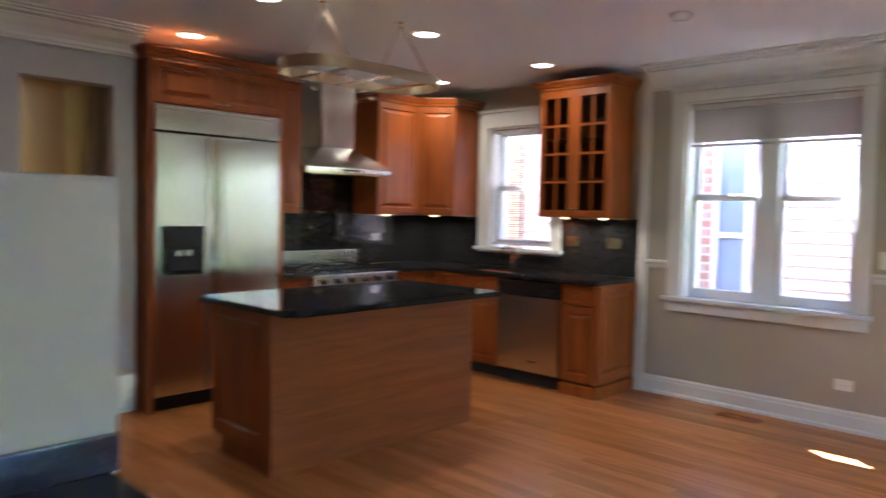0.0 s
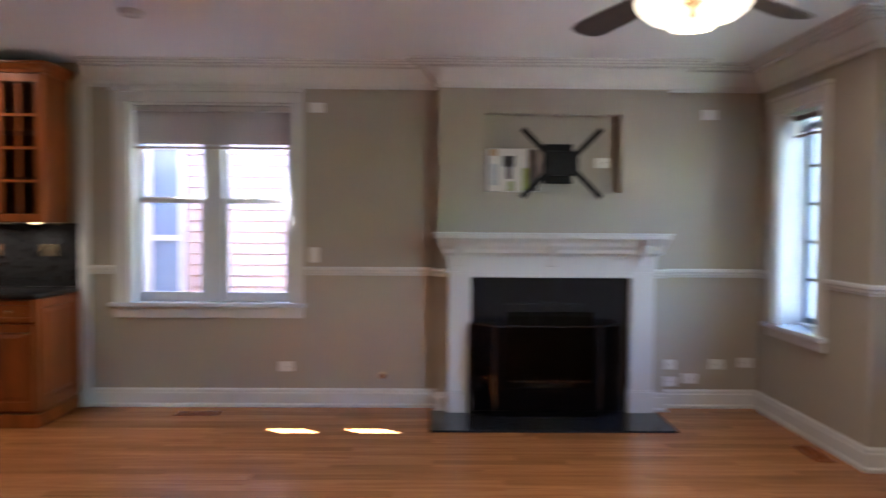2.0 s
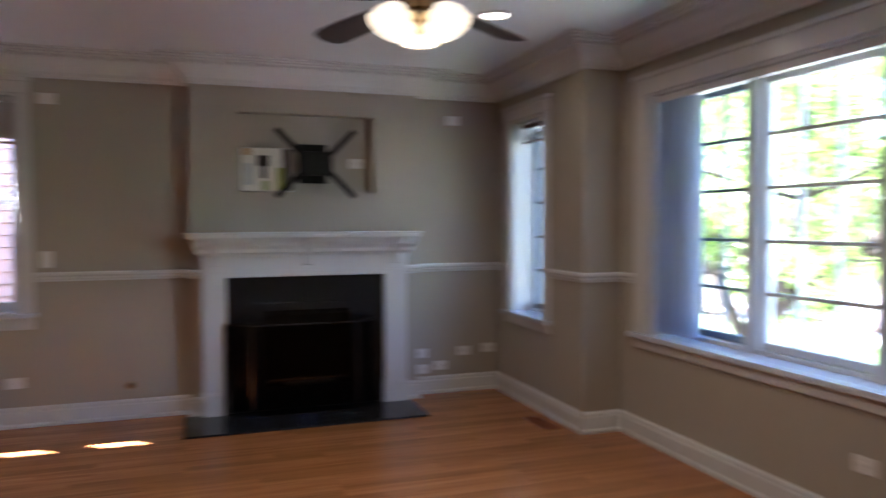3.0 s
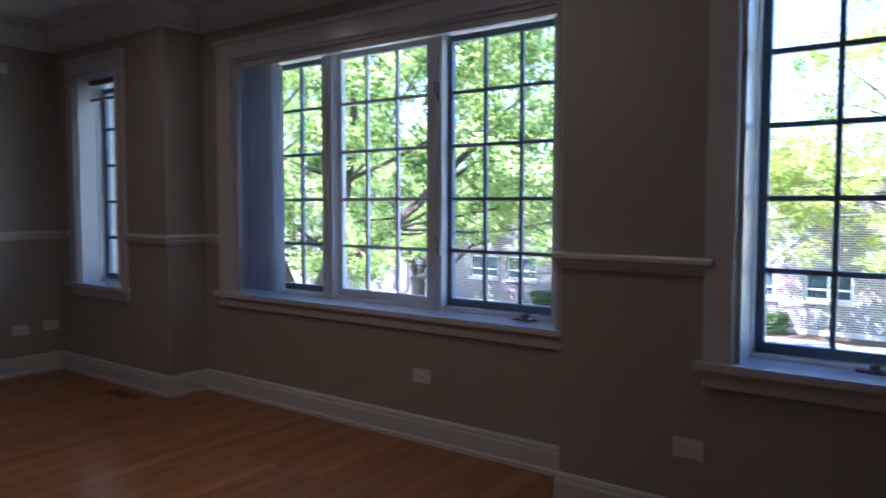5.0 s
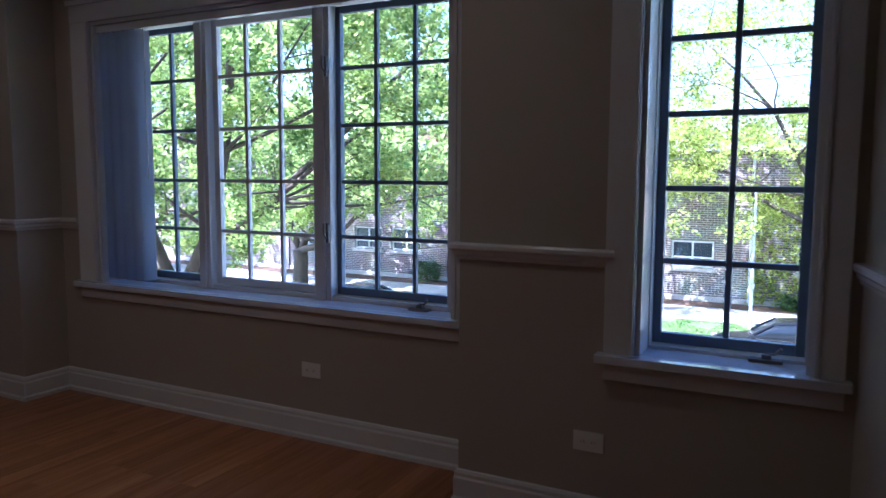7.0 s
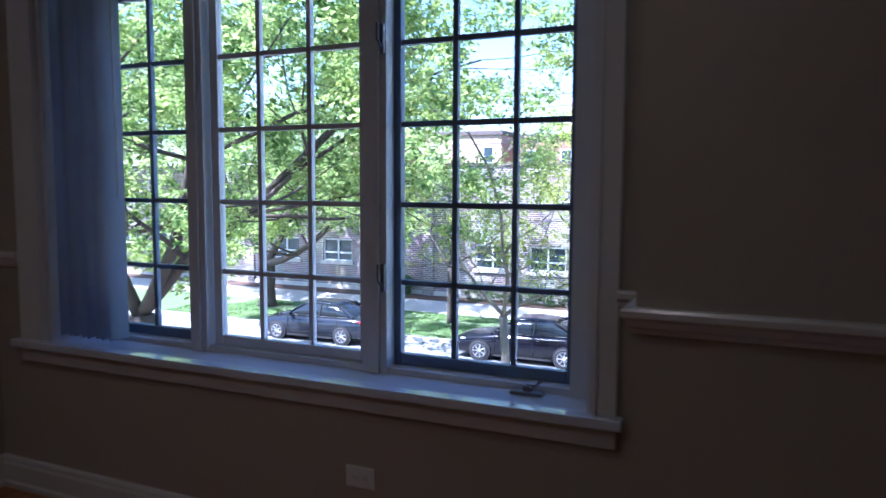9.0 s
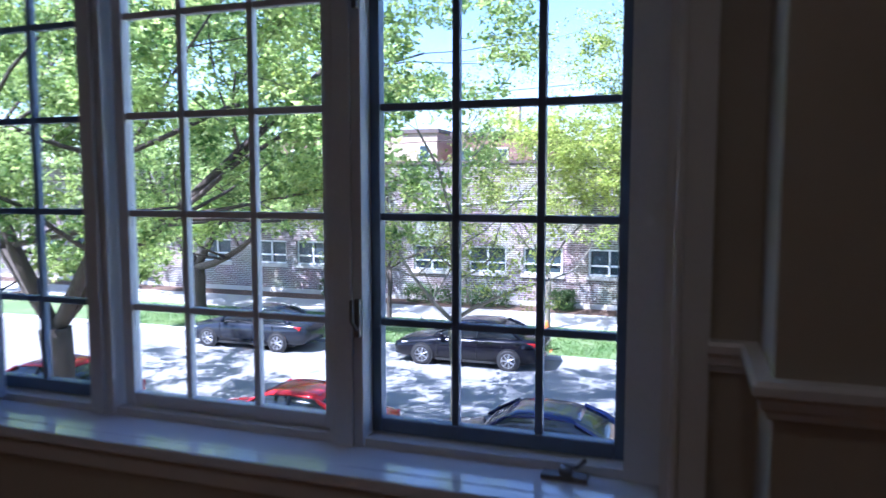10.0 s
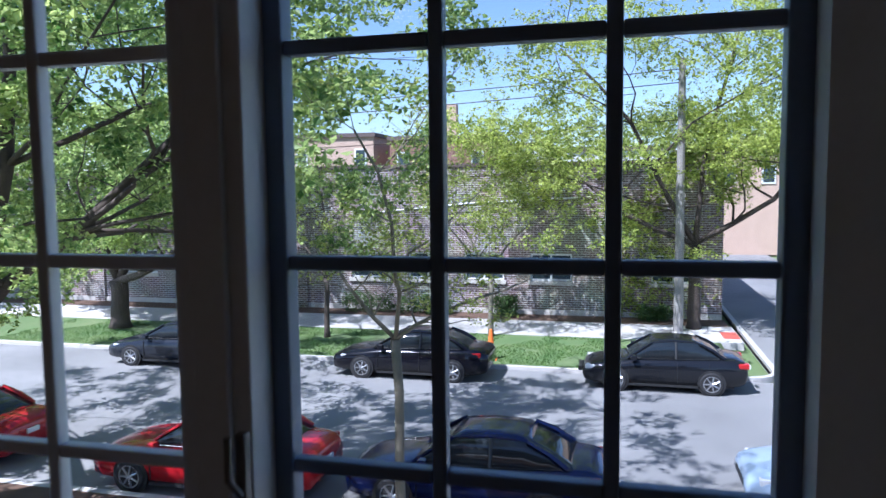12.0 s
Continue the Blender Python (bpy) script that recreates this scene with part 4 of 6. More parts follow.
part("moulding", sweep(bmesh.new(), [(-0.86, -0.112), (-0.86, -0.205), (-2.392, -0.205), (-2.392, -0.112)][::-1], [(o * 0.7, z) for o, z in MP]), M_TRIM, mt)
part("shelf", boxes((-2.495, -0.785, -0.344, -0.112, 1.305, 1.335), (-2.505, -0.775, -0.352, -0.112, 1.335, 1.35), bevel=0.004), M_TRIM, mt)
for u in (-2.305, -1.63, -0.95):
    bm = bmesh.new()
    prof = [(-0.203, 1.10), (-0.222, 1.105), (-0.232, 1.14), (-0.245, 1.18), (-0.285, 1.225), (-0.315, 1.26), (-0.322, 1.304), (-0.203, 1.304)]
    a, b = [bm.verts.new((u - 0.032, d, z)) for d, z in prof], [bm.verts.new((u + 0.032, d, z)) for d, z in prof]
    bm.faces.new(a), bm.faces.new(b)
    for i in range(len(prof)):
        bm.faces.new((a[i], a[(i + 1) % len(prof)], b[(i + 1) % len(prof)], b[i]))
    part("bracket", bm, M_TRIM, mt)
fp = thing("fireplace", (0, 0, 0), "black granite fireplace with glass-doored firebox", "fireplace")
for b_ in ((-2.222, -1.96, -0.16, -0.112, 0.016, 1.018), (-1.30, -1.04, -0.16, -0.112, 0.016, 1.018), (-1.96, -1.30, -0.16, -0.112, 0.78, 1.018), (-1.96, -1.30, -0.16, -0.112, 0.016, 0.17)):
    part("surround_slab", boxes(b_, bevel=0.002), M_FIREBLACK, fp)
part("firebox", boxes((-1.96, -1.30, -0.118, -0.112, 0.17, 0.78)), M_BRICKFIRE, fp, "sooty brick firebox")
part("door_frame", boxes((-1.99, -1.95, -0.172, -0.16, 0.15, 0.82), (-1.31, -1.27, -0.172, -0.16, 0.15, 0.82), (-1.95, -1.31, -0.172, -0.16, 0.76, 0.82), (-1.95, -1.31, -0.172, -0.16, 0.15, 0.185), bevel=0.002), M_FIREBLACK, fp)
part("trim_strip", boxes((-1.93, -1.33, -0.178, -0.172, 0.232, 0.246)), M_BRASSY, fp, "tarnished metal strip")
gl = part("glass_door", boxes((-1.95, -1.31, -0.168, -0.164, 0.185, 0.76)), M_CABGLASS, fp)
part("log", lathe(bmesh.new(), [(0.03, -0.2), (0.035, -0.1), (0.033, 0.2)], 10, (-1.63, -0.14, 0.21), "x"), surface("charred_log", (0.12, 0.09, 0.06), 0.9, vary=0.5), fp)
scr = thing("fire_screen", (0, 0, 0), "black folding mesh fire screen standing on the hearth", "fire screen")
for (xa, ya), (xb, yb) in (((-2.24, -0.245), (-2.06, -0.40)), ((-2.06, -0.40), (-1.30, -0.40)), ((-1.30, -0.40), (-1.12, -0.245))):
    L = math.hypot(xb - xa, yb - ya)
    pn = part("screen_panel", boxes((0, 0.012, -0.006, 0.006, 0.02, 0.69), (L - 0.012, L, -0.006, 0.006, 0.02, 0.69), (0.012, L - 0.012, -0.006, 0.006, 0.678, 0.69), (0.012, L - 0.012, -0.006, 0.006, 0.02, 0.035)), M_FIREBLACK, scr)
    pn.matrix_basis = pose(xa, ya, 0, 0, 0, math.degrees(math.atan2(yb - ya, xb - xa)))
    part("mesh", boxes((0.012, L - 0.012, -0.001, 0.001, 0.035, 0.678)), M_MESHSCREEN, pn)
part("finial", lathe(bmesh.new(), [(0.006, 0.69), (0.014, 0.70), (0.006, 0.715)], 10, (-2.06, -0.40, 0)), M_FIREBLACK, scr)
hearth = thing("hearth", (0, 0, 0), "low hearth of polished black slate tiles", "hearth", kind="structure")
for i in range(4):
    x0 = -2.52 + i * 0.4215
    part("tile", boxes((x0 + 0.001, x0 + 0.4205, -0.68, -0.16, 0.0, 0.015), bevel=0.0015), M_SLATE, hearth)

# niche with the television bracket
wall("wall_niche_back", "y", -0.012, -0.001, -2.116, -1.10, 1.65, 2.235, [], M_WALL, "taupe painted back of the niche")
M_MATTBLACK = surface("matt_black_steel", (0.010, 0.010, 0.010), 0.6, vary=0.2, bump=0.003, spec=0.25)
tv = thing("television_bracket", (0, 0, 0), "black articulated television wall bracket with crossed arms", "wall bracket")
part("wall_plate", boxes((-1.67, -1.45, -0.03, -0.013, 1.72, 2.02), bevel=0.004), M_MATTBLACK, tv)
part("arm", boxes((-1.61, -1.51, -0.19, -0.03, 1.80, 1.94), bevel=0.006), M_MATTBLACK, tv)
part("centre_plate", boxes((-1.69, -1.44, -0.215, -0.19, 1.77, 1.95), bevel=0.012), M_MATTBLACK, tv)
for sx in (-1, 1):
    for sz in (-1, 1):
        bm = boxes((0, 0.27, -0.018, 0, -0.02, 0.02), (0, 0.27, -0.022, -0.018, -0.02, -0.014), (0, 0.27, -0.022, -0.018, 0.014, 0.02), bevel=0.001)
        ar = part("cross_arm", bm, M_MATTBLACK, tv)
        ar.matrix_basis = Matrix.Translation((-1.565 + sx * 0.10, -0.20, 1.86 + sz * 0.06)) @ Euler((0, -math.atan2(sz, sx), 0)).to_matrix().to_4x4()
bx = thing("carton", (0, 0, 0), "white printed carton with green and dark picture patches in the niche", "carton")
M_CARTON = surface("carton_white", (0.66, 0.62, 0.56), 0.5, vary=0.08)
part("box", boxes((-2.10, -1.72, -0.105, -0.02, 1.655, 1.975), bevel=0.002), M_CARTON, bx)
for u0, u1, z0, z1, col in ((-1.985, -1.90, 1.84, 1.92, (0.03, 0.025, 0.02)), (-1.96, -1.92, 1.75, 1.85, (0.06, 0.04, 0.06)), (-1.84, -1.79, 1.66, 1.83, (0.30, 0.33, 0.05)), (-1.95, -1.90, 1.66, 1.73, (0.35, 0.38, 0.16)),
                         (-2.09, -2.03, 1.92, 1.97, (0.45, 0.28, 0.14)), (-1.80, -1.725, 1.66, 1.97, (0.12, 0.10, 0.08)), (-2.08, -2.02, 1.70, 1.86, (0.45, 0.46, 0.48))):
    part("print", boxes((u0, u1, -0.107, -0.105, z0, z1)), surface("carton_print", col, 0.45, vary=0.2), bx)

# wall plates and small fittings
plate((-3.622, 0, 0.311), 0, "white horizontal outlet above the baseboard", 0.115, 0.075)
plate((-3.41, 0, 1.166), 0, "white rocker switch by the window", 0.075, 0.115, "switch")
for x, z in ((-3.39, 2.282), (-0.40, 2.254)):
    plate((x, 0, z), 0, "white blank box high on the wall", 0.115, 0.075, "sensor")
for x, z in ((-0.685, 0.337), (-0.674, 0.205), (-0.517, 0.228), (-0.308, 0.339), (-0.089, 0.353)):
    plate((x, 0, z), 0, "white outlet plate beside the fireplace", 0.115, 0.075)
plate((BAYX, -3.33, 0.36), -90, "white horizontal outlet under the bay window", 0.115, 0.075)
plate((0, -4.842, 0.352), -90, "white horizontal outlet beside the bay", 0.115, 0.075)
plate((-1.22, -0.013, 1.88), 0, "white outlet at the back of the niche", 0.115, 0.075)
gk = thing("gas_key_valve", (-2.887, 0, 0.245), "brass gas key valve in the wall", "gas valve")
part("escutcheon", lathe(bmesh.new(), [(0.028, 0), (0.028, -0.005), (0.018, -0.008)], 18, axis="y"), M_BRASSY, gk)
part("valve_socket", lathe(bmesh.new(), [(0.010, -0.008), (0.010, -0.012)], 12, axis="y"), M_BLACK, gk)
for x, y, turn in ((-4.226, -0.216, 0), (-0.14, -1.12, 90), (-0.13, -4.75, 90)):
    v = thing("floor_register", (x, y, 0.001), "brown slotted floor register in the oak floor", "floor vent", "floor registers", turn)
    part("register_frame", boxes((-0.15, 0.15, -0.055, -0.045, 0, 0.004), (-0.15, 0.15, 0.045, 0.055, 0, 0.004), (-0.15, -0.14, -0.045, 0.045, 0, 0.004), (0.14, 0.15, -0.045, 0.045, 0, 0.004)), M_CHERRY, v)
    for i in range(9):
        part("slat", boxes((-0.135 + i * 0.03, -0.12 + i * 0.03, -0.045, 0.045, 0, 0.003)), M_CHERRY, v)
sm = thing("smoke_detector", (-4.216, -1.369, CEIL), "round white smoke detector on the ceiling", "smoke detector")
part("base", lathe(bmesh.new(), [(0.065, 0), (0.065, -0.01)], 24), M_TRIM, sm)
part("cover", lathe(bmesh.new(), [(0.06, -0.01), (0.055, -0.03), (0.03, -0.035)], 24), M_TRIM, sm)

# ceiling fan
fan = thing("ceiling_fan", (-1.575, -2.88, 0), "ceiling fan with dark wooden blades and lit frosted glass shades", "ceiling fan")
M_BRONZE = surface("aged_bronze", (0.12, 0.075, 0.04), 0.35, metal=0.8, vary=0.2)
M_BLADE = wood("dark_blade", (0.06, 0.03, 0.018), (0.03, 0.015, 0.01), along=(1, 12, 12), rough=0.35, coat=0.2)
M_SHADE = glow("frosted_shade", (1.0, 0.80, 0.50), 0.055)
part("canopy", lathe(bmesh.new(), [(0.07, CEIL), (0.07, CEIL - 0.02), (0.03, CEIL - 0.07)], 20), M_BRONZE, fan, smooth=True)
part("downrod", lathe(bmesh.new(), [(0.012, CEIL - 0.07), (0.012, 2.40)], 12), M_BRONZE, fan)
part("motor_housing", lathe(bmesh.new(), [(0.03, 2.41), (0.11, 2.40), (0.13, 2.36), (0.13, 2.32), (0.09, 2.29), (0.05, 2.28), (0.055, 2.26)], 28), M_BRONZE, fan, smooth=True)
part("light_hub", lathe(bmesh.new(), [(0.05, 2.26), (0.06, 2.235), (0.03, 2.21), (0.012, 2.19), (0.018, 2.175), (0.008, 2.16)], 20), M_BRASSY, fan, smooth=True)
blade_me = None
for k in range(5):
    if blade_me is None:
        bm = bmesh.new()
        prof = [(0.17, 0.042), (0.28, 0.058), (0.50, 0.073), (0.70, 0.078), (0.765, 0.066), (0.79, 0.035), (0.795, 0.0101)]
        top = [bm.verts.new((x, y, 0.004)) for x, y in prof] + [bm.verts.new((x, -y, 0.004)) for x, y in reversed(prof)]
        bot = [bm.verts.new((v.co.x, v.co.y, -0.004)) for v in top]
        bm.faces.new(top), bm.faces.new(list(reversed(bot)))
        for i in range(len(top)):
            bm.faces.new((top[i], bot[i], bot[(i + 1) % len(top)], top[(i + 1) % len(top)]))
        blade_me = mesh_of("blade", bm, M_BLADE)
        arm_me = mesh_of("blade_arm", boxes((0.10, 0.22, -0.018, 0.018, -0.012, -0.004), bevel=0.003), M_BRONZE)
    b = new("blade", blade_me)
    b.parent = fan
    b.matrix_basis = pose(0, 0, 2.30, 0, 0, 36.5 + 72 * k) @ pose(0, 0, 0, 11, 0, 0)
    a = new("blade_arm", arm_me)
    a.parent = b
for k in range(3):
    an = radians(72 + 120 * k)
    sh = part("shade", lathe(bmesh.new(), [(0.025, 0.0), (0.05, -0.02), (0.075, -0.06), (0.088, -0.11), (0.084, -0.115), (0.07, -0.06), (0.045, -0.022), (0.02, -0.004)], 20), M_SHADE, fan, "lit frosted glass bell shade", smooth=True)
    sh.matrix_basis = Matrix.Translation((0.085 * math.cos(an), 0.085 * math.sin(an), 2.262)) @ Euler((radians(32) * math.sin(an), -radians(32) * math.cos(an), 0)).to_matrix().to_4x4()
lamp("fan_lamp", (0, 0, 0), FAN_W, 0.22, fan, (0, 0, 2.14))

# ---- oak strip floor ----
floor = thing("floor", (0, 0, 0), "glossy honey oak strip floor", "floor", kind="structure")
PW = 0.083
strip_meshes = {}


def strip(x0, x1, y, rest=None):
    L = round(x1 - x0, 2)
    if rest is not None:
        box(rest, x0 + 0.0004, x1 - 0.0004, y + 0.0004, y + PW - 0.0004, -0.004, 0.0)
        return
    if L not in strip_meshes:
        bm = bmesh.new()
        box(bm, 0.00015, L - 0.00015, 0.00015, PW - 0.00015, -0.004, 0.0)
        strip_meshes[L] = mesh_of("plank", bm, M_FLOOR)
    ob = new("plank", strip_meshes[L])
    ob.parent, ob.location = floor, (x0, y, 0)


rnd, near, rest = random.Random(5), 0, bmesh.new()
y = -PW - 0.001
while y > -8.2:
    x, first = 0.29 if BAY1 < y < BAY0 else 0.0, True
    while x > -11.0:
        L = rnd.choice((0.6, 0.8, 1.0, 1.2, 1.4, 1.8)) if not first else rnd.choice((0.4, 0.7, 1.0))
        first = False
        x0 = max(-11.0, x - L)
        if x - x0 < 0.05:
            break
        strip(x0, x, y, None if (near < 300 and x0 > -5.2 and y > -4.2) else rest)
        near += x0 > -5.2 and y > -4.2
        x = x0
    y -= PW
fr_ = part("plank_rest", rest, M_FLOORREST, floor)
tagged(fr_, kind="stuff")
# ---- outside ----
GZ0_ = -4.35
M_ASPHALT = surface("worn_asphalt", (0.22, 0.218, 0.212), 0.9, vary=0.38, scale=0.35, fine=25, bump=0.02)
M_CONCRETE = surface("pale_concrete", (0.46, 0.44, 0.41), 0.85, vary=0.15, scale=0.8, fine=30, bump=0.02)
M_GRASS = surface("lawn", (0.055, 0.125, 0.028), 0.95, scale=0.9, fine=14, bump=0.1, color2=(0.17, 0.20, 0.09))
M_MULCH = surface("mulch", (0.13, 0.075, 0.045), 0.95, scale=4, fine=40, bump=0.1, color2=(0.08, 0.05, 0.035))
M_STONE = surface("pale_stone", (0.50, 0.47, 0.42), 0.8, vary=0.15, scale=3, fine=40)
M_RED = surface("red_ramp", (0.45, 0.09, 0.06), 0.8, vary=0.2)
M_BARK = surface("bark", (0.085, 0.066, 0.052), 0.95, vary=0.5, scale=8, fine=50, bump=0.12, stretch=(1, 1, 0.25))
M_PALEBARK = surface("pale_bark", (0.19, 0.17, 0.125), 0.95, vary=0.5, scale=9, fine=60, bump=0.12, stretch=(1, 1, 0.3))
M_FARWIN = surface("far_window_glass", (0.05, 0.07, 0.08), 0.06, vary=0.3, scale=0.8, fine=5, bump=0.0)
M_FARFRAME = surface("far_window_frame", (0.72, 0.73, 0.72), 0.5, vary=0.05)


def brickwork(name, c1, c2, mortar, scale=1.0):
    m, nt, b, out = nodes_of(name)
    n, l = nt.nodes, nt.links
    tc, sep, com = n.new("ShaderNodeTexCoord"), n.new("ShaderNodeSeparateXYZ"), n.new("ShaderNodeCombineXYZ")
    l.new(tc.outputs["Object"], sep.inputs[0])
    add = n.new("ShaderNodeMath")
    l.new(sep.outputs["X"], add.inputs[0])
    l.new(sep.outputs["Y"], add.inputs[1])
    l.new(add.outputs[0], com.inputs["X"])
    l.new(sep.outputs["Z"], com.inputs["Y"])
    br = n.new("ShaderNodeTexBrick")
    br.inputs["Color1"].default_value, br.inputs["Color2"].default_value, br.inputs["Mortar"].default_value = (*c1, 1), (*c2, 1), (*mortar, 1)
    br.inputs["Scale"].default_value = 1.0 / scale
    br.inputs["Brick Width"].default_value, br.inputs["Row Height"].default_value, br.inputs["Mortar Size"].default_value = 0.30, 0.10, 0.014
    l.new(com.outputs[0], br.inputs["Vector"])
    nz, mix = n.new("ShaderNodeTexNoise"), n.new("ShaderNodeMix")
    nz.inputs["Scale"].default_value, nz.inputs["Detail"].default_value = 0.7, 5
    l.new(tc.outputs["Object"], nz.inputs["Vector"])
    mix.data_type, mix.blend_type = "RGBA", "MULTIPLY"
    mix.inputs["Factor"].default_value = 0.5
    l.new(br.outputs["Color"], mix.inputs["A"])
    l.new(nz.outputs["Color"], mix.inputs["B"])
    l.new(mix.outputs["Result"], b.inputs["Base Color"])
    b.inputs["Roughness"].default_value = 0.9
    bp = n.new("ShaderNodeBump")
    bp.inputs["Strength"].default_value, bp.inputs["Distance"].default_value, bp.invert = 0.5, 0.01, True
    l.new(br.outputs["Fac"], bp.inputs["Height"])
    l.new(bp.outputs[0], b.inputs["Normal"])
    return m


M_SCHOOL = brickwork("grey_brown_brick", (0.27, 0.21, 0.18), (0.15, 0.115, 0.10), (0.62, 0.60, 0.57))
M_ORANGE = brickwork("orange_brick", (0.40, 0.17, 0.10), (0.30, 0.12, 0.07), (0.40, 0.32, 0.26))
M_SIDING = surface("salmon_siding", (0.56, 0.35, 0.29), 0.6, vary=0.08, scale=1.5, fine=40, bump=0.01)


def leaf_material(name, a, b_, trans=0.45):
    """Leaves that differ one by one and from clump to clump; light shines through."""
    m, nt, b, out = nodes_of(name)
    n, l = nt.nodes, nt.links
    geo, mix, tc, nz, add = n.new("ShaderNodeNewGeometry"), n.new("ShaderNodeMix"), n.new("ShaderNodeTexCoord"), n.new("ShaderNodeTexNoise"), n.new("ShaderNodeMath")
    nz.inputs["Scale"].default_value, nz.inputs["Detail"].default_value = 0.9, 3
    l.new(tc.outputs["Object"], nz.inputs["Vector"])
    add.operation, add.inputs[1].default_value = "MULTIPLY_ADD", 1.9
    sub = n.new("ShaderNodeMath")
    sub.operation, sub.inputs[1].default_value, sub.inputs[2].default_value = "MULTIPLY_ADD", 0.9, -0.88
    l.new(geo.outputs["Random Per Island"], sub.inputs[0])
    l.new(nz.outputs["Fac"], add.inputs[0])
    l.new(sub.outputs[0], add.inputs[2])
    mix.data_type, mix.clamp_factor = "RGBA", True
    mix.inputs["A"].default_value, mix.inputs["B"].default_value = (*a, 1), (*b_, 1)
    l.new(add.outputs[0], mix.inputs["Factor"])
    l.new(mix.outputs["Result"], b.inputs["Base Color"])
    b.inputs["Roughness"].default_value = 0.5
    tr, ms = n.new("ShaderNodeBsdfTranslucent"), n.new("ShaderNodeMixShader")
    l.new(mix.outputs["Result"], tr.inputs["Color"])
    ms.inputs["Fac"].default_value = trans
    l.new(b.outputs[0], ms.inputs[1])
    l.new(tr.outputs[0], ms.inputs[2])
    l.new(ms.outputs[0], out.inputs["Surface"])
    return m


M_LEAF = leaf_material("maple_leaf", (0.09, 0.18, 0.04), (0.56, 0.66, 0.22), 0.6)
M_LEAFY = leaf_material("yellow_green_leaf", (0.16, 0.23, 0.04), (0.62, 0.68, 0.16), 0.6)
M_BUD = leaf_material("bud_leaf", (0.20, 0.27, 0.05), (0.40, 0.44, 0.10))
M_HEDGE = leaf_material("hedge_leaf", (0.03, 0.075, 0.016), (0.10, 0.17, 0.04), 0.25)


def leaves(name, points, clumps, n_each, spread, size, material, parent, seed, tight=1.0):
    """Drooping leaves, folded along the midrib, gathered in small clumps round the points."""
    rg_ = np.random.RandomState(seed)
    p = np.repeat(np.asarray(points, float), clumps, axis=0)
    p = np.repeat(p + rg_.normal(0, spread, p.shape) * np.array([1, 1, 0.7]), n_each, axis=0)
    n = len(p)
    u = rg_.normal(size=(n, 3))
    u[:, 2] = u[:, 2] * 0.5 - 0.35
    u /= np.linalg.norm(u, axis=1)[:, None]
    s = size * rg_.uniform(0.55, 1.3, (n, 1))
    p = p + u * s * rg_.uniform(0.3, 1.3, (n, 1)) * tight + rg_.normal(0, size * 0.45 * tight, (n, 3))
    v = np.cross(u, rg_.normal(size=(n, 3)) + np.array([0, 0, 1.2]))
    v /= np.linalg.norm(v, axis=1)[:, None]
    w_ = np.cross(u, v)
    quad = np.stack([p - u * s * 0.5, p + v * s * 0.36 + w_ * s * 0.14, p + u * s * 0.6, p - v * s * 0.36 + w_ * s * 0.14], axis=1).reshape(-1, 3)
    me = bpy.data.meshes.new(name)
    me.from_pydata(quad.tolist(), [], np.arange(4 * n).reshape(-1, 4).tolist())
    me.materials.append(material)
    ob = new(name, me)
    ob.parent = parent
    return ob


def tree(name, at, label, seed, length, r0, bole, stems, bark, leaf, per, leaf_size, jitter, levels=5, spread=0.95, up=0.12, wild=0.16, droop=-0.15, kids=(8, 4, 3, 2), first=(1, 2, 3, 4, 4, 5), limb=(0.42, 0.62), lean=(0, 0)):
    """A tapered bole that forks into stems (direction, share of the length), limbs and twigs; leaves gather in clumps along the twigs."""
    rg_ = random.Random(seed)
    t = thing(name, at, label, "tree")
    trunk, limbs, ends = bmesh.new(), bmesh.new(), []

    def grow(p, d, length, r, level):
        pts, rs, steps = [p.copy()], [r], 5
        for i in range(steps):
            d = (d + Vector((rg_.gauss(0, wild), rg_.gauss(0, wild), rg_.gauss(0.05, wild * 0.7)))).normalized()
            p = p + d * (length / steps)
            pts.append(p.copy())
            rs.append(r * (1 - 0.66 * (i + 1) / steps))
        tube(limbs, pts, rs, 9 if level == 0 else (6 if level == 1 else 4))
        if level >= levels - 2:
            ends.extend(pts[2:] if level == levels - 2 else pts[1:])
        if level < levels - 1:
            for k in range(kids[min(level, len(kids) - 1)] + (level == 0)):
                i = rg_.randint(2, steps) if level else rg_.choice(first)
                ang = rg_.uniform(0, 2 * math.pi)
                out = Vector((math.cos(ang), math.sin(ang), rg_.uniform(droop, 0.4)))
                nd = (d * rg_.uniform(0.3, 0.8) + out * spread + Vector((0, 0, up))).normalized()
                grow(pts[i].copy(), nd, length * rg_.uniform(*limb), rs[i] * rg_.uniform(0.40, 0.58), level + 1)

    top = Vector((lean[0] * bole, lean[1] * bole, bole))
    tube(trunk, [(0, 0, -0.1), (lean[0] * 0.2, lean[1] * 0.2, 0.25), top * 0.4, top * 0.75 + Vector((0.03, -0.03, 0)), top], [r0 * 1.5, r0 * 1.12, r0, r0 * 0.96, r0 * 1.02], 12)
    for d0, share in stems:
        d0 = Vector(d0).normalized()
        grow(top - d0 * r0 * 0.5, d0, length * share, r0 * 0.5, 0)
    part("trunk", trunk, bark, t, smooth=True)
    part("limbs", limbs, bark, t, smooth=True)
    leaves("crown", [tuple(e) for e in ends], per[0], per[1], jitter, leaf_size, leaf, t, seed)
    return t


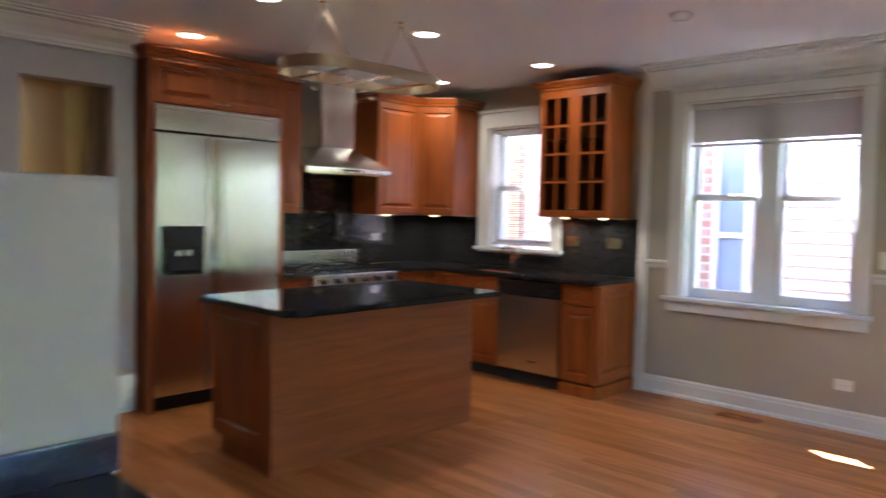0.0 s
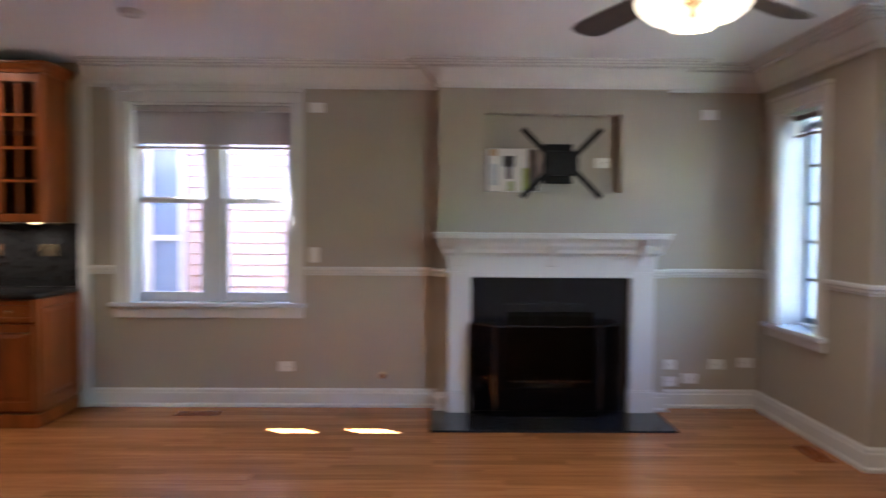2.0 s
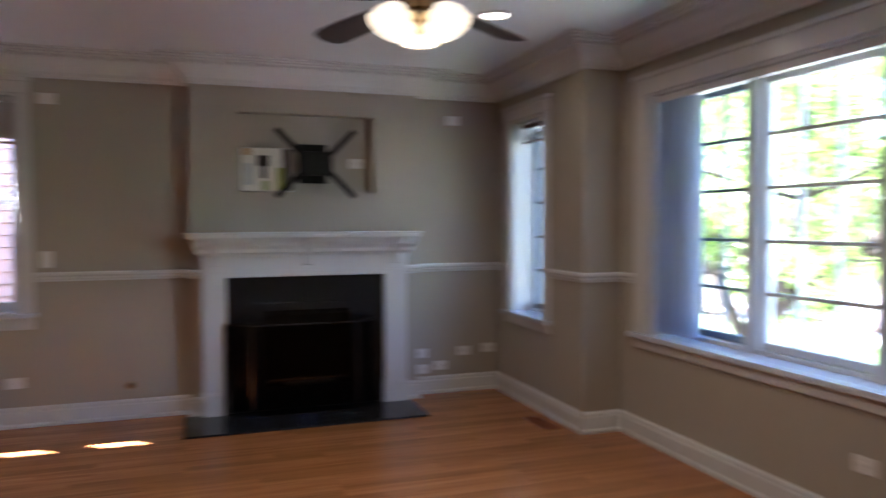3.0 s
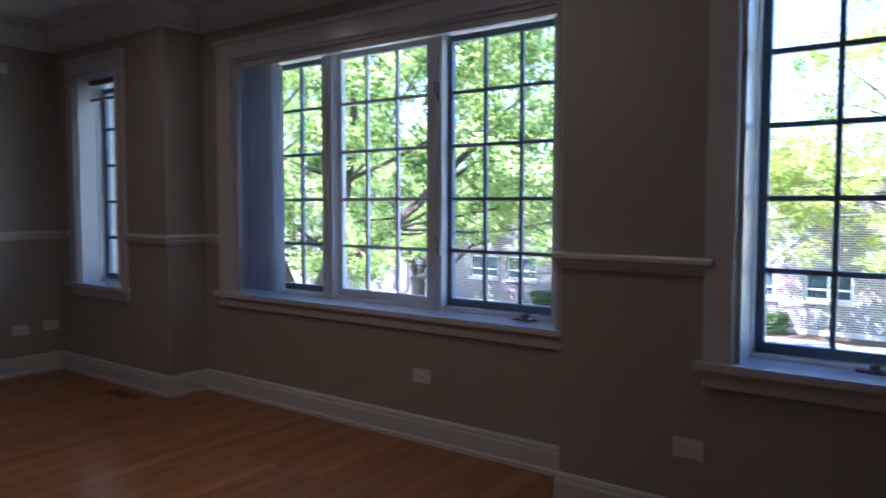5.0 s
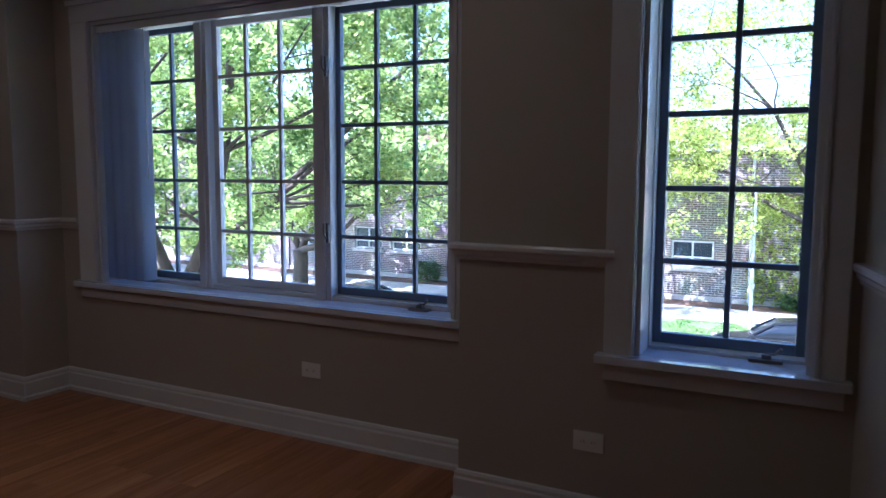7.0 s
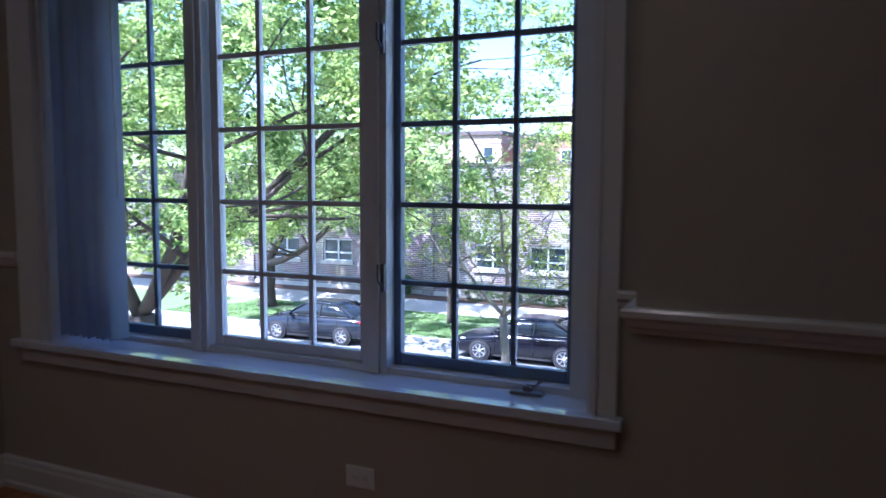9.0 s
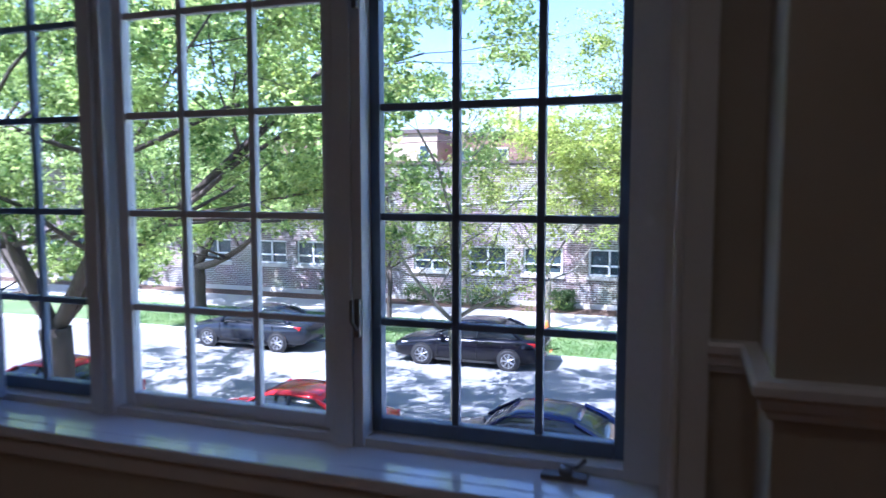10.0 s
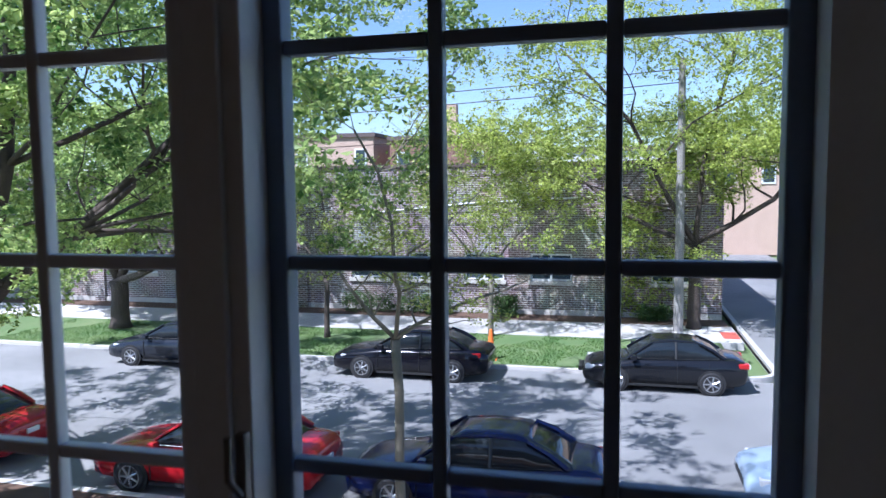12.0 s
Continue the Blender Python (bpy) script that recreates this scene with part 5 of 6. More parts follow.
# ground in one sheet, with the strips that lie on it
G = GZ0_
solid("ground", boxes((-160, 260, -220, 260, G - 0.5, G - 0.14)), M_GRASS, "rough grass ground to the horizon", "ground", "structure")
solid("road", boxes((10.95, 21.95, -200, 200, G - 0.14, G)), M_ASPHALT, "sunlit worn grey asphalt street", "road", "structure")
solid("side_street", boxes((21.95, 200, -15.5, -8.3, G - 0.14, G - 0.002)), M_ASPHALT, "side street running off past the school", "road", "structure")
solid("kerb", boxes((21.95, 22.13, -7.4, 200, G - 0.14, G + 0.12), bevel=0.02), M_CONCRETE, "pale concrete kerb", "kerb", "structure")
solid("kerb", boxes((10.77, 10.95, -200, 200, G - 0.14, G + 0.12), bevel=0.02), M_CONCRETE, "pale concrete kerb", "kerb", "structure")
bm = bmesh.new()
arc = [(22.13 + 0.9 - 0.9 * math.cos(a), -7.4 - 0.9 * math.sin(a)) for a in [i * math.pi / 16 for i in range(9)]]
sweep(bm, arc + [(60, -8.3)], [(0, G - 0.1), (0.18, G - 0.1), (0.18, G + 0.12), (0, G + 0.12)])
solid("kerb", bm, M_CONCRETE, "rounded corner kerb at the side street", "kerb", "structure")
solid("parkway_lawn", boxes((22.13, 26.9, -7.3, 200, G - 0.14, G + 0.11)), M_GRASS, "grass strip between street and pavement", "lawn", "structure")
solid("pavement", boxes((26.9, 30.0, -8.1, 200, G - 0.14, G + 0.12)), M_CONCRETE, "pale concrete pavement", "pavement", "structure")
solid("planting_bed", boxes((30.0, 31.5, -8.0, 200, G - 0.14, G + 0.13)), M_MULCH, "brown mulch bed along the school", "ground", "structure")
solid("near_parkway", boxes((8.4, 10.77, -200, 200, G - 0.14, G + 0.11)), M_MULCH, "strip of dead leaves and soil by the kerb", "ground", "structure")
solid("near_pavement", boxes((6.6, 8.4, -200, 200, G - 0.14, G + 0.12)), M_CONCRETE, "pale concrete pavement", "pavement", "structure")
solid("curb_ramp", boxes((27.6, 28.9, -8.09, -7.5, G + 0.12, G + 0.125)), M_RED, "red tactile ramp at the corner", "pavement", "structure")

# blades of grass on the strip across the street
rgr = np.random.RandomState(17)
n = 60000
p = np.stack([rgr.uniform(22.2, 26.85, n), rgr.uniform(-7.1, 20.0, n), np.full(n, G + 0.11)], axis=1)
keep = np.array([noise.noise(Vector((x * 0.7, y_ * 0.7, 0.3))) for x, y_, _ in p]) > -0.22
p = p[keep]
n = len(p)
tip = p + np.stack([rgr.normal(0, 0.02, n), rgr.normal(0, 0.025, n), rgr.uniform(0.025, 0.065, n)], axis=1)
side = np.stack([rgr.normal(0, 0.007, n), rgr.normal(0, 0.011, n), np.zeros(n)], axis=1)
me = bpy.data.meshes.new("grass")
me.from_pydata(np.stack([p - side, p + side, tip], axis=1).reshape(-1, 3).tolist(), [], np.arange(3 * n).reshape(-1, 3).tolist())
me.materials.append(leaf_material("grass_blade", (0.05, 0.13, 0.02), (0.16, 0.26, 0.06), 0.3))
tagged(new("grass", me), "short patchy green grass on the strip", "grass", kind="stuff")

# school across the street
sch = thing("school_building", (31.5, 0, 0), "long two-storey grey-brown brick school with white windows", "building")
ROOF = 2.40
WY = [-6.5 + 0.55, -0.76, 2.26, 4.90, 7.72, 14.25, 16.7, 20.1, 25.8, 29.0, 32.2, 36.5]
WZ0, WZ1 = -2.72, -1.50
bm = bmesh.new()
cuts = [-7.9] + [v for c in WY for v in (c - 0.92, c + 0.92)] + [60]
for i, (a, b) in enumerate(zip(cuts, cuts[1:])):
    if i % 2 == 0:
        box(bm, 0, 14, a, b, G, ROOF)
    else:
        box(bm, 0, 14, a, b, G, WZ0)
        box(bm, 0, 14, a, b, WZ1, ROOF)
        box(bm, 0.3, 14, a, b, WZ0, WZ1)
bmesh.ops.remove_doubles(bm, verts=bm.verts[:], dist=1e-5)
part("wall", bm, M_SCHOOL, sch)
part("coping", boxes((-0.08, 14.05, -7.98, 60, ROOF, ROOF + 0.14)), surface("dark_coping", (0.10, 0.07, 0.06), 0.7), sch, "dark metal coping")
part("stone_band", boxes((-0.05, 0, -7.9, 60, G, G + 0.35)), M_STONE, sch)
for c in WY:
    w_ = part("window", boxes((0.10, 0.16, c - 0.92, c - 0.84, WZ0, WZ1), (0.10, 0.16, c + 0.84, c + 0.92, WZ0, WZ1), (0.10, 0.16, c - 0.84, c + 0.84, WZ1 - 0.08, WZ1), (0.10, 0.16, c - 0.84, c + 0.84, WZ0, WZ0 + 0.08),
                              (0.10, 0.16, c - 0.84, c + 0.84, WZ0 + 0.42, WZ0 + 0.5), (0.10, 0.16, c - 0.04, c + 0.04, WZ0 + 0.08, WZ1 - 0.08)), M_FARFRAME, sch, "white-framed school window")
    part("pane", boxes((0.19, 0.20, c - 0.92, c + 0.92, WZ0, WZ1)), M_FARWIN, w_)
    part("sill", boxes((-0.10, 0.2, c - 1.02, c + 1.02, WZ0 - 0.16, WZ0)), M_STONE, w_, "pale stone sill")
for y in (11.2, 22.6, 34.4):
    part("buttress", boxes((-0.12, 0, y - 0.3, y + 0.3, G, ROOF)), M_SCHOOL, sch)
part("downpipe", tube(bmesh.new(), [(-0.08, -3.2, G), (-0.08, -3.2, ROOF)], 0.06, 8), M_FARFRAME, sch)
part("utility_line", tube(bmesh.new(), [(-0.04, 8.0, 0.30), (-0.04, 3.0, 0.75), (-0.04, -2.5, 1.0)], 0.03, 5), M_FARFRAME, sch)

# roofs and houses further off
def far_house(at, sx, sy, h, mat, label, win=True, roofc=(0.12, 0.09, 0.08)):
    hse = thing("house", at, label, "building", "houses beyond the school")
    part("wall", boxes((0, sx, -sy / 2, sy / 2, 0, h)), mat, hse)
    part("roof", boxes((-0.2, sx + 0.2, -sy / 2 - 0.2, sy / 2 + 0.2, h, h + 0.35)), surface("far_roof", roofc, 0.8), hse)
    if win:
        for y in np.linspace(-sy / 2 + 1.2, sy / 2 - 1.2, max(2, int(sy / 3))):
            w_ = part("window", boxes((-0.08, 0.02, y - 0.55, y + 0.55, h - 2.6, h - 1.0)), M_FARFRAME, hse)
            part("pane", boxes((-0.10, -0.08, y - 0.42, y + 0.42, h - 2.45, h - 1.15)), M_FARWIN, w_)


M_FARBRICK = surface("far_brown_brick", (0.24, 0.13, 0.10), 0.9, vary=0.2, scale=2, fine=20)
M_FARWHITE = surface("far_white_wall", (0.66, 0.65, 0.62), 0.8, vary=0.1, scale=2, fine=20)
M_FARTAN = surface("far_tan_wall", (0.50, 0.36, 0.27), 0.8, vary=0.15, scale=2, fine=20)
far_house((60, 11.5, G), 10, 9.0, 10.0, M_FARBRICK, "brown brick house behind the school roof")
far_house((62, 4.6, G), 8, 4.2, 9.3, M_FARWHITE, "white gabled house behind the school roof")
far_house((60, 21.5, G), 9, 8.0, 10.4, M_FARTAN, "tan house behind the school roof")
far_house((62, 33.0, G), 9, 9.0, 10.2, M_FARBRICK, "brown brick house behind the school roof")
far_house((58, -3.5, G), 9, 8.0, 8.6, M_FARWHITE, "pale house behind the school roof")
far_house((64, -17, G), 12, 24.0, 8.5, M_FARTAN, "low tan building at the end of the side street")
chim = part("chimney", boxes((2, 3, -1, 0.2, 10, 13.2)), M_FARTAN, bpy.data.objects["house"])

# next-door house, close by the kitchen windows
nb = thing("neighbour_house", (0, 2.7, 0), "neighbouring house with salmon siding and an orange brick corner", "building")
NR = 7.2
part("wall", boxes((-16, -1.2, 0.05, 8, G, NR)), M_SIDING, nb)
part("brick_wall", boxes((-6.5, -5.74, -0.02, 0.05, G, NR)), M_ORANGE, nb, "orange brick face")
part("brick_wall", boxes((-16, -8.5, -0.02, 0.05, G, NR)), M_ORANGE, nb, "orange brick face")
bm = bmesh.new()
z = -1.2
while z < 3.6:
    for a, b in ((-5.73, -1.2), (-8.49, -6.51)):
        v = [bm.verts.new(p) for p in ((a, 0.05, z), (b, 0.05, z), (b, 0.028, z + 0.004), (a, 0.028, z + 0.004), (a, 0.046, z + 0.125), (b, 0.046, z + 0.125))]
        bm.faces.new((v[0], v[1], v[2], v[3]))
        bm.faces.new((v[3], v[2], v[5], v[4]))
    z += 0.125
tagged(part("siding_board", bm, M_SIDING, nb, "lapped salmon siding boards"), kind="stuff")
nw = part("window", boxes((-5.72, -5.66, -0.06, 0.04, 0.2, 2.3), (-5.36, -5.30, -0.06, 0.04, 0.2, 2.3), (-5.66, -5.36, -0.06, 0.04, 2.22, 2.3), (-5.66, -5.36, -0.06, 0.04, 0.2, 0.28), (-5.66, -5.36, -0.06, 0.04, 1.2, 1.26)), surface("faded_pink_frame", (0.46, 0.36, 0.34), 0.6), nb)
# Pale lilac-grey base colour paints the sky's reflection into this pane.
part("pane", boxes((-5.66, -5.36, -0.035, -0.025, 0.28, 2.22)), surface("sky_sheen_pane", (0.17, 0.175, 0.22), 0.15, vary=0.25, scale=1.5), nw)
part("roof", boxes((-16.2, -1.0, -0.1, 8, NR, NR + 0.2)), surface("tar_roof", (0.06, 0.06, 0.06), 0.9), nb)

# trees
tree("maple_tree", (9.6, 7.75, G + 0.1), "large fork-trunked maple in fresh green leaf by the kerb", 11, 10.0, 0.30, 2.8, [((0.15, 0.55, 1), 1.0), ((0.0, -0.72, 1), 0.86), ((-0.1, -0.25, 1), 1.0), ((0.3, 0.9, 0.6), 0.7)],
     M_BARK, M_LEAF, (2, 14), 0.10, 0.20, droop=-0.6, kids=(7, 4, 3, 2), first=(1, 1, 2, 2, 3, 4, 5))
tree("maple_tree", (25.3, 16.6, G + 0.1), "maple in fresh leaf on the far grass strip", 23, 9.0, 0.36, 2.0, [((0.0, 1.0, 0.45), 0.85), ((0.05, -0.5, 1), 1.0), ((-0.2, 0.25, 1), 1.0), ((-0.2, -1.0, 0.35), 0.75)],
     M_BARK, M_LEAF, (2, 7), 0.15, 0.28, droop=-0.45, kids=(6, 4, 3, 2), first=(2, 2, 3, 4, 5))
tree("young_tree", (9.8, -0.58, G + 0.1), "slender young street tree with pale bark and sparse buds", 5, 4.2, 0.075, 3.4, [((0.0, 0.12, 1), 1.0), ((0.3, -0.8, 0.4), 0.55), ((-0.2, 0.9, 0.4), 0.6)],
     M_PALEBARK, M_BUD, (1, 3), 0.05, 0.04, levels=4, spread=0.8, up=0.15, wild=0.3, droop=-0.3, kids=(8, 4, 4), first=(1, 2, 3, 4, 5), limb=(0.36, 0.56), lean=(0.0, 0.02))
tree("young_tree", (26.5, 1.05, G + 0.1), "slender young tree with sparse new leaves by the cone", 8, 5.2, 0.10, 2.2, [((0.0, 0.1, 1), 1.0), ((0.1, -0.8, 0.7), 0.7), ((-0.1, 0.7, 0.8), 0.7)],
     M_PALEBARK, M_BUD, (1, 5), 0.10, 0.14, levels=4, spread=0.9, up=0.15, wild=0.2, kids=(6, 4, 3), limb=(0.4, 0.6))
tree("young_tree", (25.1, 7.2, G + 0.1), "bare slender young tree on the grass strip", 31, 5.0, 0.10, 2.3, [((0.05, 0, 1), 1.0), ((0.1, -0.7, 0.8), 0.75), ((0, 0.7, 0.8), 0.75)],
     M_BARK, M_BUD, (1, 2), 0.09, 0.12, levels=4, spread=0.85, up=0.15, wild=0.22, kids=(7, 4, 4), limb=(0.4, 0.6))
tree("locust_tree", (29.5, -6.6, G + 0.1), "tall tree in yellow-green leaf by the school corner", 44, 9.5, 0.24, 3.4, [((-0.15, 0.5, 1), 1.0), ((-0.4, 0.95, 0.4), 0.9), ((-0.35, -0.8, 0.45), 0.9), ((0, -0.1, 1), 0.9)],
     M_BARK, M_LEAFY, (2, 10), 0.11, 0.30, up=0.02, wild=0.22, droop=-0.6, kids=(6, 4, 3, 2), first=(1, 2, 3, 4, 5))
tree("street_tree", (26.2, -20.0, G + 0.1), "tree in fresh leaf beyond the side street", 52, 8.4, 0.28, 2.4, [((0, 0.4, 1), 1.0), ((0.2, -0.5, 1), 0.9)], M_BARK, M_LEAFY, (1, 6), 0.26, 0.4, kids=(7, 4, 3, 2))
tree("street_tree", (27.0, 31.0, G + 0.1), "tree in fresh leaf further along the school", 57, 8.4, 0.28, 2.4, [((0, 0.4, 1), 1.0), ((0.2, -0.5, 1), 0.9)], M_BARK, M_LEAF, (1, 8), 0.26, 0.4, kids=(7, 4, 3, 2))
rgh = np.random.RandomState(3)
for x, y, L, h in ((30.8, 7.6, 2.4, 0.9), (30.8, 4.8, 2.4, 0.8), (30.8, 1.2, 1.0, 0.9), (30.9, 12.6, 1.4, 1.0), (30.8, -5.2, 1.2, 0.6)):
    hd = thing("hedge", (x, y, G + 0.12), "low clipped green shrub in the mulch bed", "shrub", "shrubs along the school")
    part("stems", tube(bmesh.new(), [(0, 0, 0), (0.05, 0.1, h * 0.5), (0, 0, h * 0.8)], [0.04, 0.03, 0.01], 5), M_BARK, hd)
    pts = np.stack([rgh.normal(0, 0.22, 260), rgh.uniform(-L / 2, L / 2, 260), rgh.uniform(0.08, h, 260)], axis=1)
    leaves("foliage", pts, 1, 9, 0.06, 0.085, M_HEDGE, hd, 9)
iv = thing("ivy", (31.46, 0, 0), "yellow-green ivy climbing the school wall", "climbing plant")
pts = np.stack([rgh.uniform(-0.12, 0.0, 900), -3.1 - np.abs(rgh.normal(0, 2.0, 900)).clip(0, 4.6), rgh.uniform(G + 0.2, 1.0, 900)], axis=1)
leaves("foliage", pts, 1, 5, 0.06, 0.12, M_LEAFY, iv, 12, tight=0.7)

# street furniture
M_GALV = surface("galvanised_steel", (0.55, 0.56, 0.57), 0.45, metal=0.5, vary=0.1)
sp_ = thing("sign_pole", (26.2, -3.66, G + 0.1), "slim white street pole on the grass strip", "street pole")
part("pole", tube(bmesh.new(), [(0, 0, 0), (0, 0, 5.3)], [0.07, 0.045], 8), M_GALV, sp_)
part("collar", lathe(bmesh.new(), [(0.10, 1.5), (0.10, 1.7)], 10), M_GALV, sp_)
up_ = thing("utility_pole", (28.75, -5.96, G + 0.1), "weathered grey wooden utility pole", "utility pole")
part("pole", tube(bmesh.new(), [(0, 0, 0), (0, 0, 10.5)], [0.19, 0.13], 10), surface("grey_timber", (0.27, 0.255, 0.235), 0.9, vary=0.2, stretch=(1, 1, 0.1)), up_)
for dy, z in ((0.1, 10.1), (0.1, 9.6), (0.1, 8.2), (0.1, 6.6)):
    pts = [(0, dy + k * 6, z - 0.9 * math.sin(math.pi * k / 8)) for k in range(9)]
    part("wire", tube(bmesh.new(), pts, 0.018, 4), M_BARK, up_)
cn = thing("traffic_cone", (22.75, 0.37, G + 0.11), "orange traffic cone standing by the kerb", "traffic cone")
M_CONE = surface("orange_plastic", (0.85, 0.20, 0.03), 0.5, vary=0.1)
part("cone", lathe(bmesh.new(), [(0.16, 0.03), (0.05, 1.0), (0.04, 1.02)], 16), M_CONE, cn)
part("base", boxes((-0.2, 0.2, -0.2, 0.2, 0, 0.03), bevel=0.008), M_CONE, cn)


# parked cars
M_TYRE = surface("tyre_rubber", (0.02, 0.02, 0.021), 0.85, vary=0.2)
M_RIM = surface("alloy_rim", (0.55, 0.55, 0.56), 0.3, metal=0.9, vary=0.08)
M_CARGLASS = surface("car_glass", (0.015, 0.02, 0.024), 0.04, vary=0.2, bump=0.0)
M_LAMPGLASS = surface("headlight_glass", (0.55, 0.55, 0.56), 0.12, vary=0.1, bump=0.0)
M_TAIL = surface("tail_light_red", (0.40, 0.015, 0.015), 0.15, vary=0.1, bump=0.0)
M_BLACKPLASTIC = surface("black_plastic", (0.02, 0.02, 0.02), 0.5, vary=0.1)


def loft(bm, sections):
    loops = [[bm.verts.new(p) for p in s] for s in sections]
    k = len(loops[0])
    for a, b in zip(loops, loops[1:]):
        for i in range(k):
            bm.faces.new((a[i], a[(i + 1) % k], b[(i + 1) % k], b[i]))
    bm.faces.new(loops[0]), bm.faces.new(loops[-1])
    return bm


def sedan(at, label, color, turn=90, length=1.0, rim=M_RIM, trim=None, group="cars parked along the street"):
    c = thing("car", at, label, "car", group, turn)
    paint = surface("car_paint", color, 0.16, metal=0.1, vary=0.06, scale=2, fine=30, bump=0.0, coat=0.4, rough_vary=0.03, spec=0.25)
    st = [(2.34, 0.38, 0.56, 0.66), (2.27, 0.24, 0.66, 0.78), (2.05, 0.20, 0.74, 0.85), (1.7, 0.19, 0.81, 0.88), (1.25, 0.19, 0.87, 0.90), (0.85, 0.19, 0.94, 0.905), (0.3, 0.19, 0.955, 0.91), (-0.5, 0.19, 0.97, 0.91),
          (-1.2, 0.19, 0.985, 0.905), (-1.7, 0.20, 1.0, 0.89), (-2.05, 0.22, 0.985, 0.85), (-2.28, 0.28, 0.93, 0.79), (-2.36, 0.42, 0.78, 0.72)]
    secs = []
    for x, zb, zt, w_ in st:
        h = zt - zb
        half = [(w_ * 0.80, zb), (w_ * 0.95, zb + h * 0.10), (w_ * 0.985, zb + h * 0.38), (w_, zb + h * 0.60), (w_ * 0.975, zb + h * 0.80), (w_ * 0.90, zt - h * 0.05), (w_ * 0.74, zt), (w_ * 0.35, zt + 0.018)]
        secs.append([(x * length, y, z) for y, z in half] + [(x * length, -y, z) for y, z in reversed(half)])
    body = part("body", loft(bmesh.new(), secs), paint, c, smooth=True)
    cab = [(1.02, 0.925, 0.93, 0.80, 0.78), (0.70, 0.92, 1.14, 0.81, 0.70), (0.28, 0.92, 1.385, 0.81, 0.60), (-0.30, 0.93, 1.445, 0.81, 0.58), (-0.95, 0.94, 1.41, 0.80, 0.58), (-1.38, 0.95, 1.23, 0.78, 0.63), (-1.80, 0.98, 0.99, 0.72, 0.70)]
    secs = []
    for x, zb, zt, wb, wt in cab:
        half = [(wb, zb), (wb * 0.35 + wt * 0.65, zb + (zt - zb) * 0.62), (wt + 0.015, zb + (zt - zb) * 0.93), (wt * 0.6, zt + 0.004)]
        secs.append([(x * length, y, z) for y, z in half] + [(x * length, -y, z) for y, z in reversed(half)])
    part("window_glass", loft(bmesh.new(), secs), M_CARGLASS, c, smooth=True)
    rf = [(0.34, 1.375, 0.62), (0.12, 1.43, 0.61), (-0.30, 1.462, 0.60), (-0.80, 1.44, 0.595), (-1.08, 1.375, 0.61)]
    part("roof", loft(bmesh.new(), [[(x * length, y, z) for y, z in ((w_, zt - 0.055), (w_ - 0.03, zt - 0.012), (w_ * 0.5, zt + 0.008), (-w_ * 0.5, zt + 0.008), (-w_ + 0.03, zt - 0.012), (-w_, zt - 0.055))] for x, zt, w_ in rf]), paint, c, smooth=True)
    for s in (-1, 1):
        part("front_pillar", tube(bmesh.new(), [(1.02 * length, s * 0.79, 0.93), (0.70 * length, s * 0.725, 1.14), (0.30 * length, s * 0.615, 1.375)], 0.03, 6), paint, c)
        part("middle_pillar", tube(bmesh.new(), [(-0.38 * length, s * 0.81, 0.95), (-0.38 * length, s * 0.605, 1.40)], 0.032, 6), M_BLACKPLASTIC, c)
        part("rear_pillar", tube(bmesh.new(), [(-1.72 * length, s * 0.72, 0.99), (-1.40 * length, s * 0.675, 1.21), (-1.02 * length, s * 0.61, 1.38)], [0.07, 0.06, 0.04], 6), paint, c)
        part("window_trim", tube(bmesh.new(), [(0.95 * length, s * 0.815, 0.95), (-0.4 * length, s * 0.825, 0.968), (-1.6 * length, s * 0.775, 0.995)], 0.006, 5), trim or M_BLACKPLASTIC, c)
        part("sill_trim", boxes((-1.0, 0.95, s * 0.885 - 0.02, s * 0.885 + 0.02, 0.19, 0.25)), M_BLACKPLASTIC, c)
        for xd in (0.42, -0.52):
            part("door_handle", boxes((xd - 0.10, xd + 0.08, s * 0.905 - 0.012, s * 0.905 + 0.012, 0.80, 0.825), bevel=0.006), paint, c)
        for xd in (0.92, -0.39, -1.22):
            part("door_seam", boxes((xd - 0.004, xd + 0.004, s * 0.9 - 0.014, s * 0.9 + 0.012, 0.30, 0.9)), M_BLACKPLASTIC, c)
        mr = part("mirror", boxes((0.70, 0.86, s * 0.97 - 0.09, s * 0.97 + 0.09, 0.94, 1.07), bevel=0.03), paint, c)
        part("headlight", boxes((1.86, 2.14, s * 0.71 - 0.10, s * 0.71 + 0.12, 0.585, 0.705), bevel=0.03), M_LAMPGLASS, c, "clear headlight")
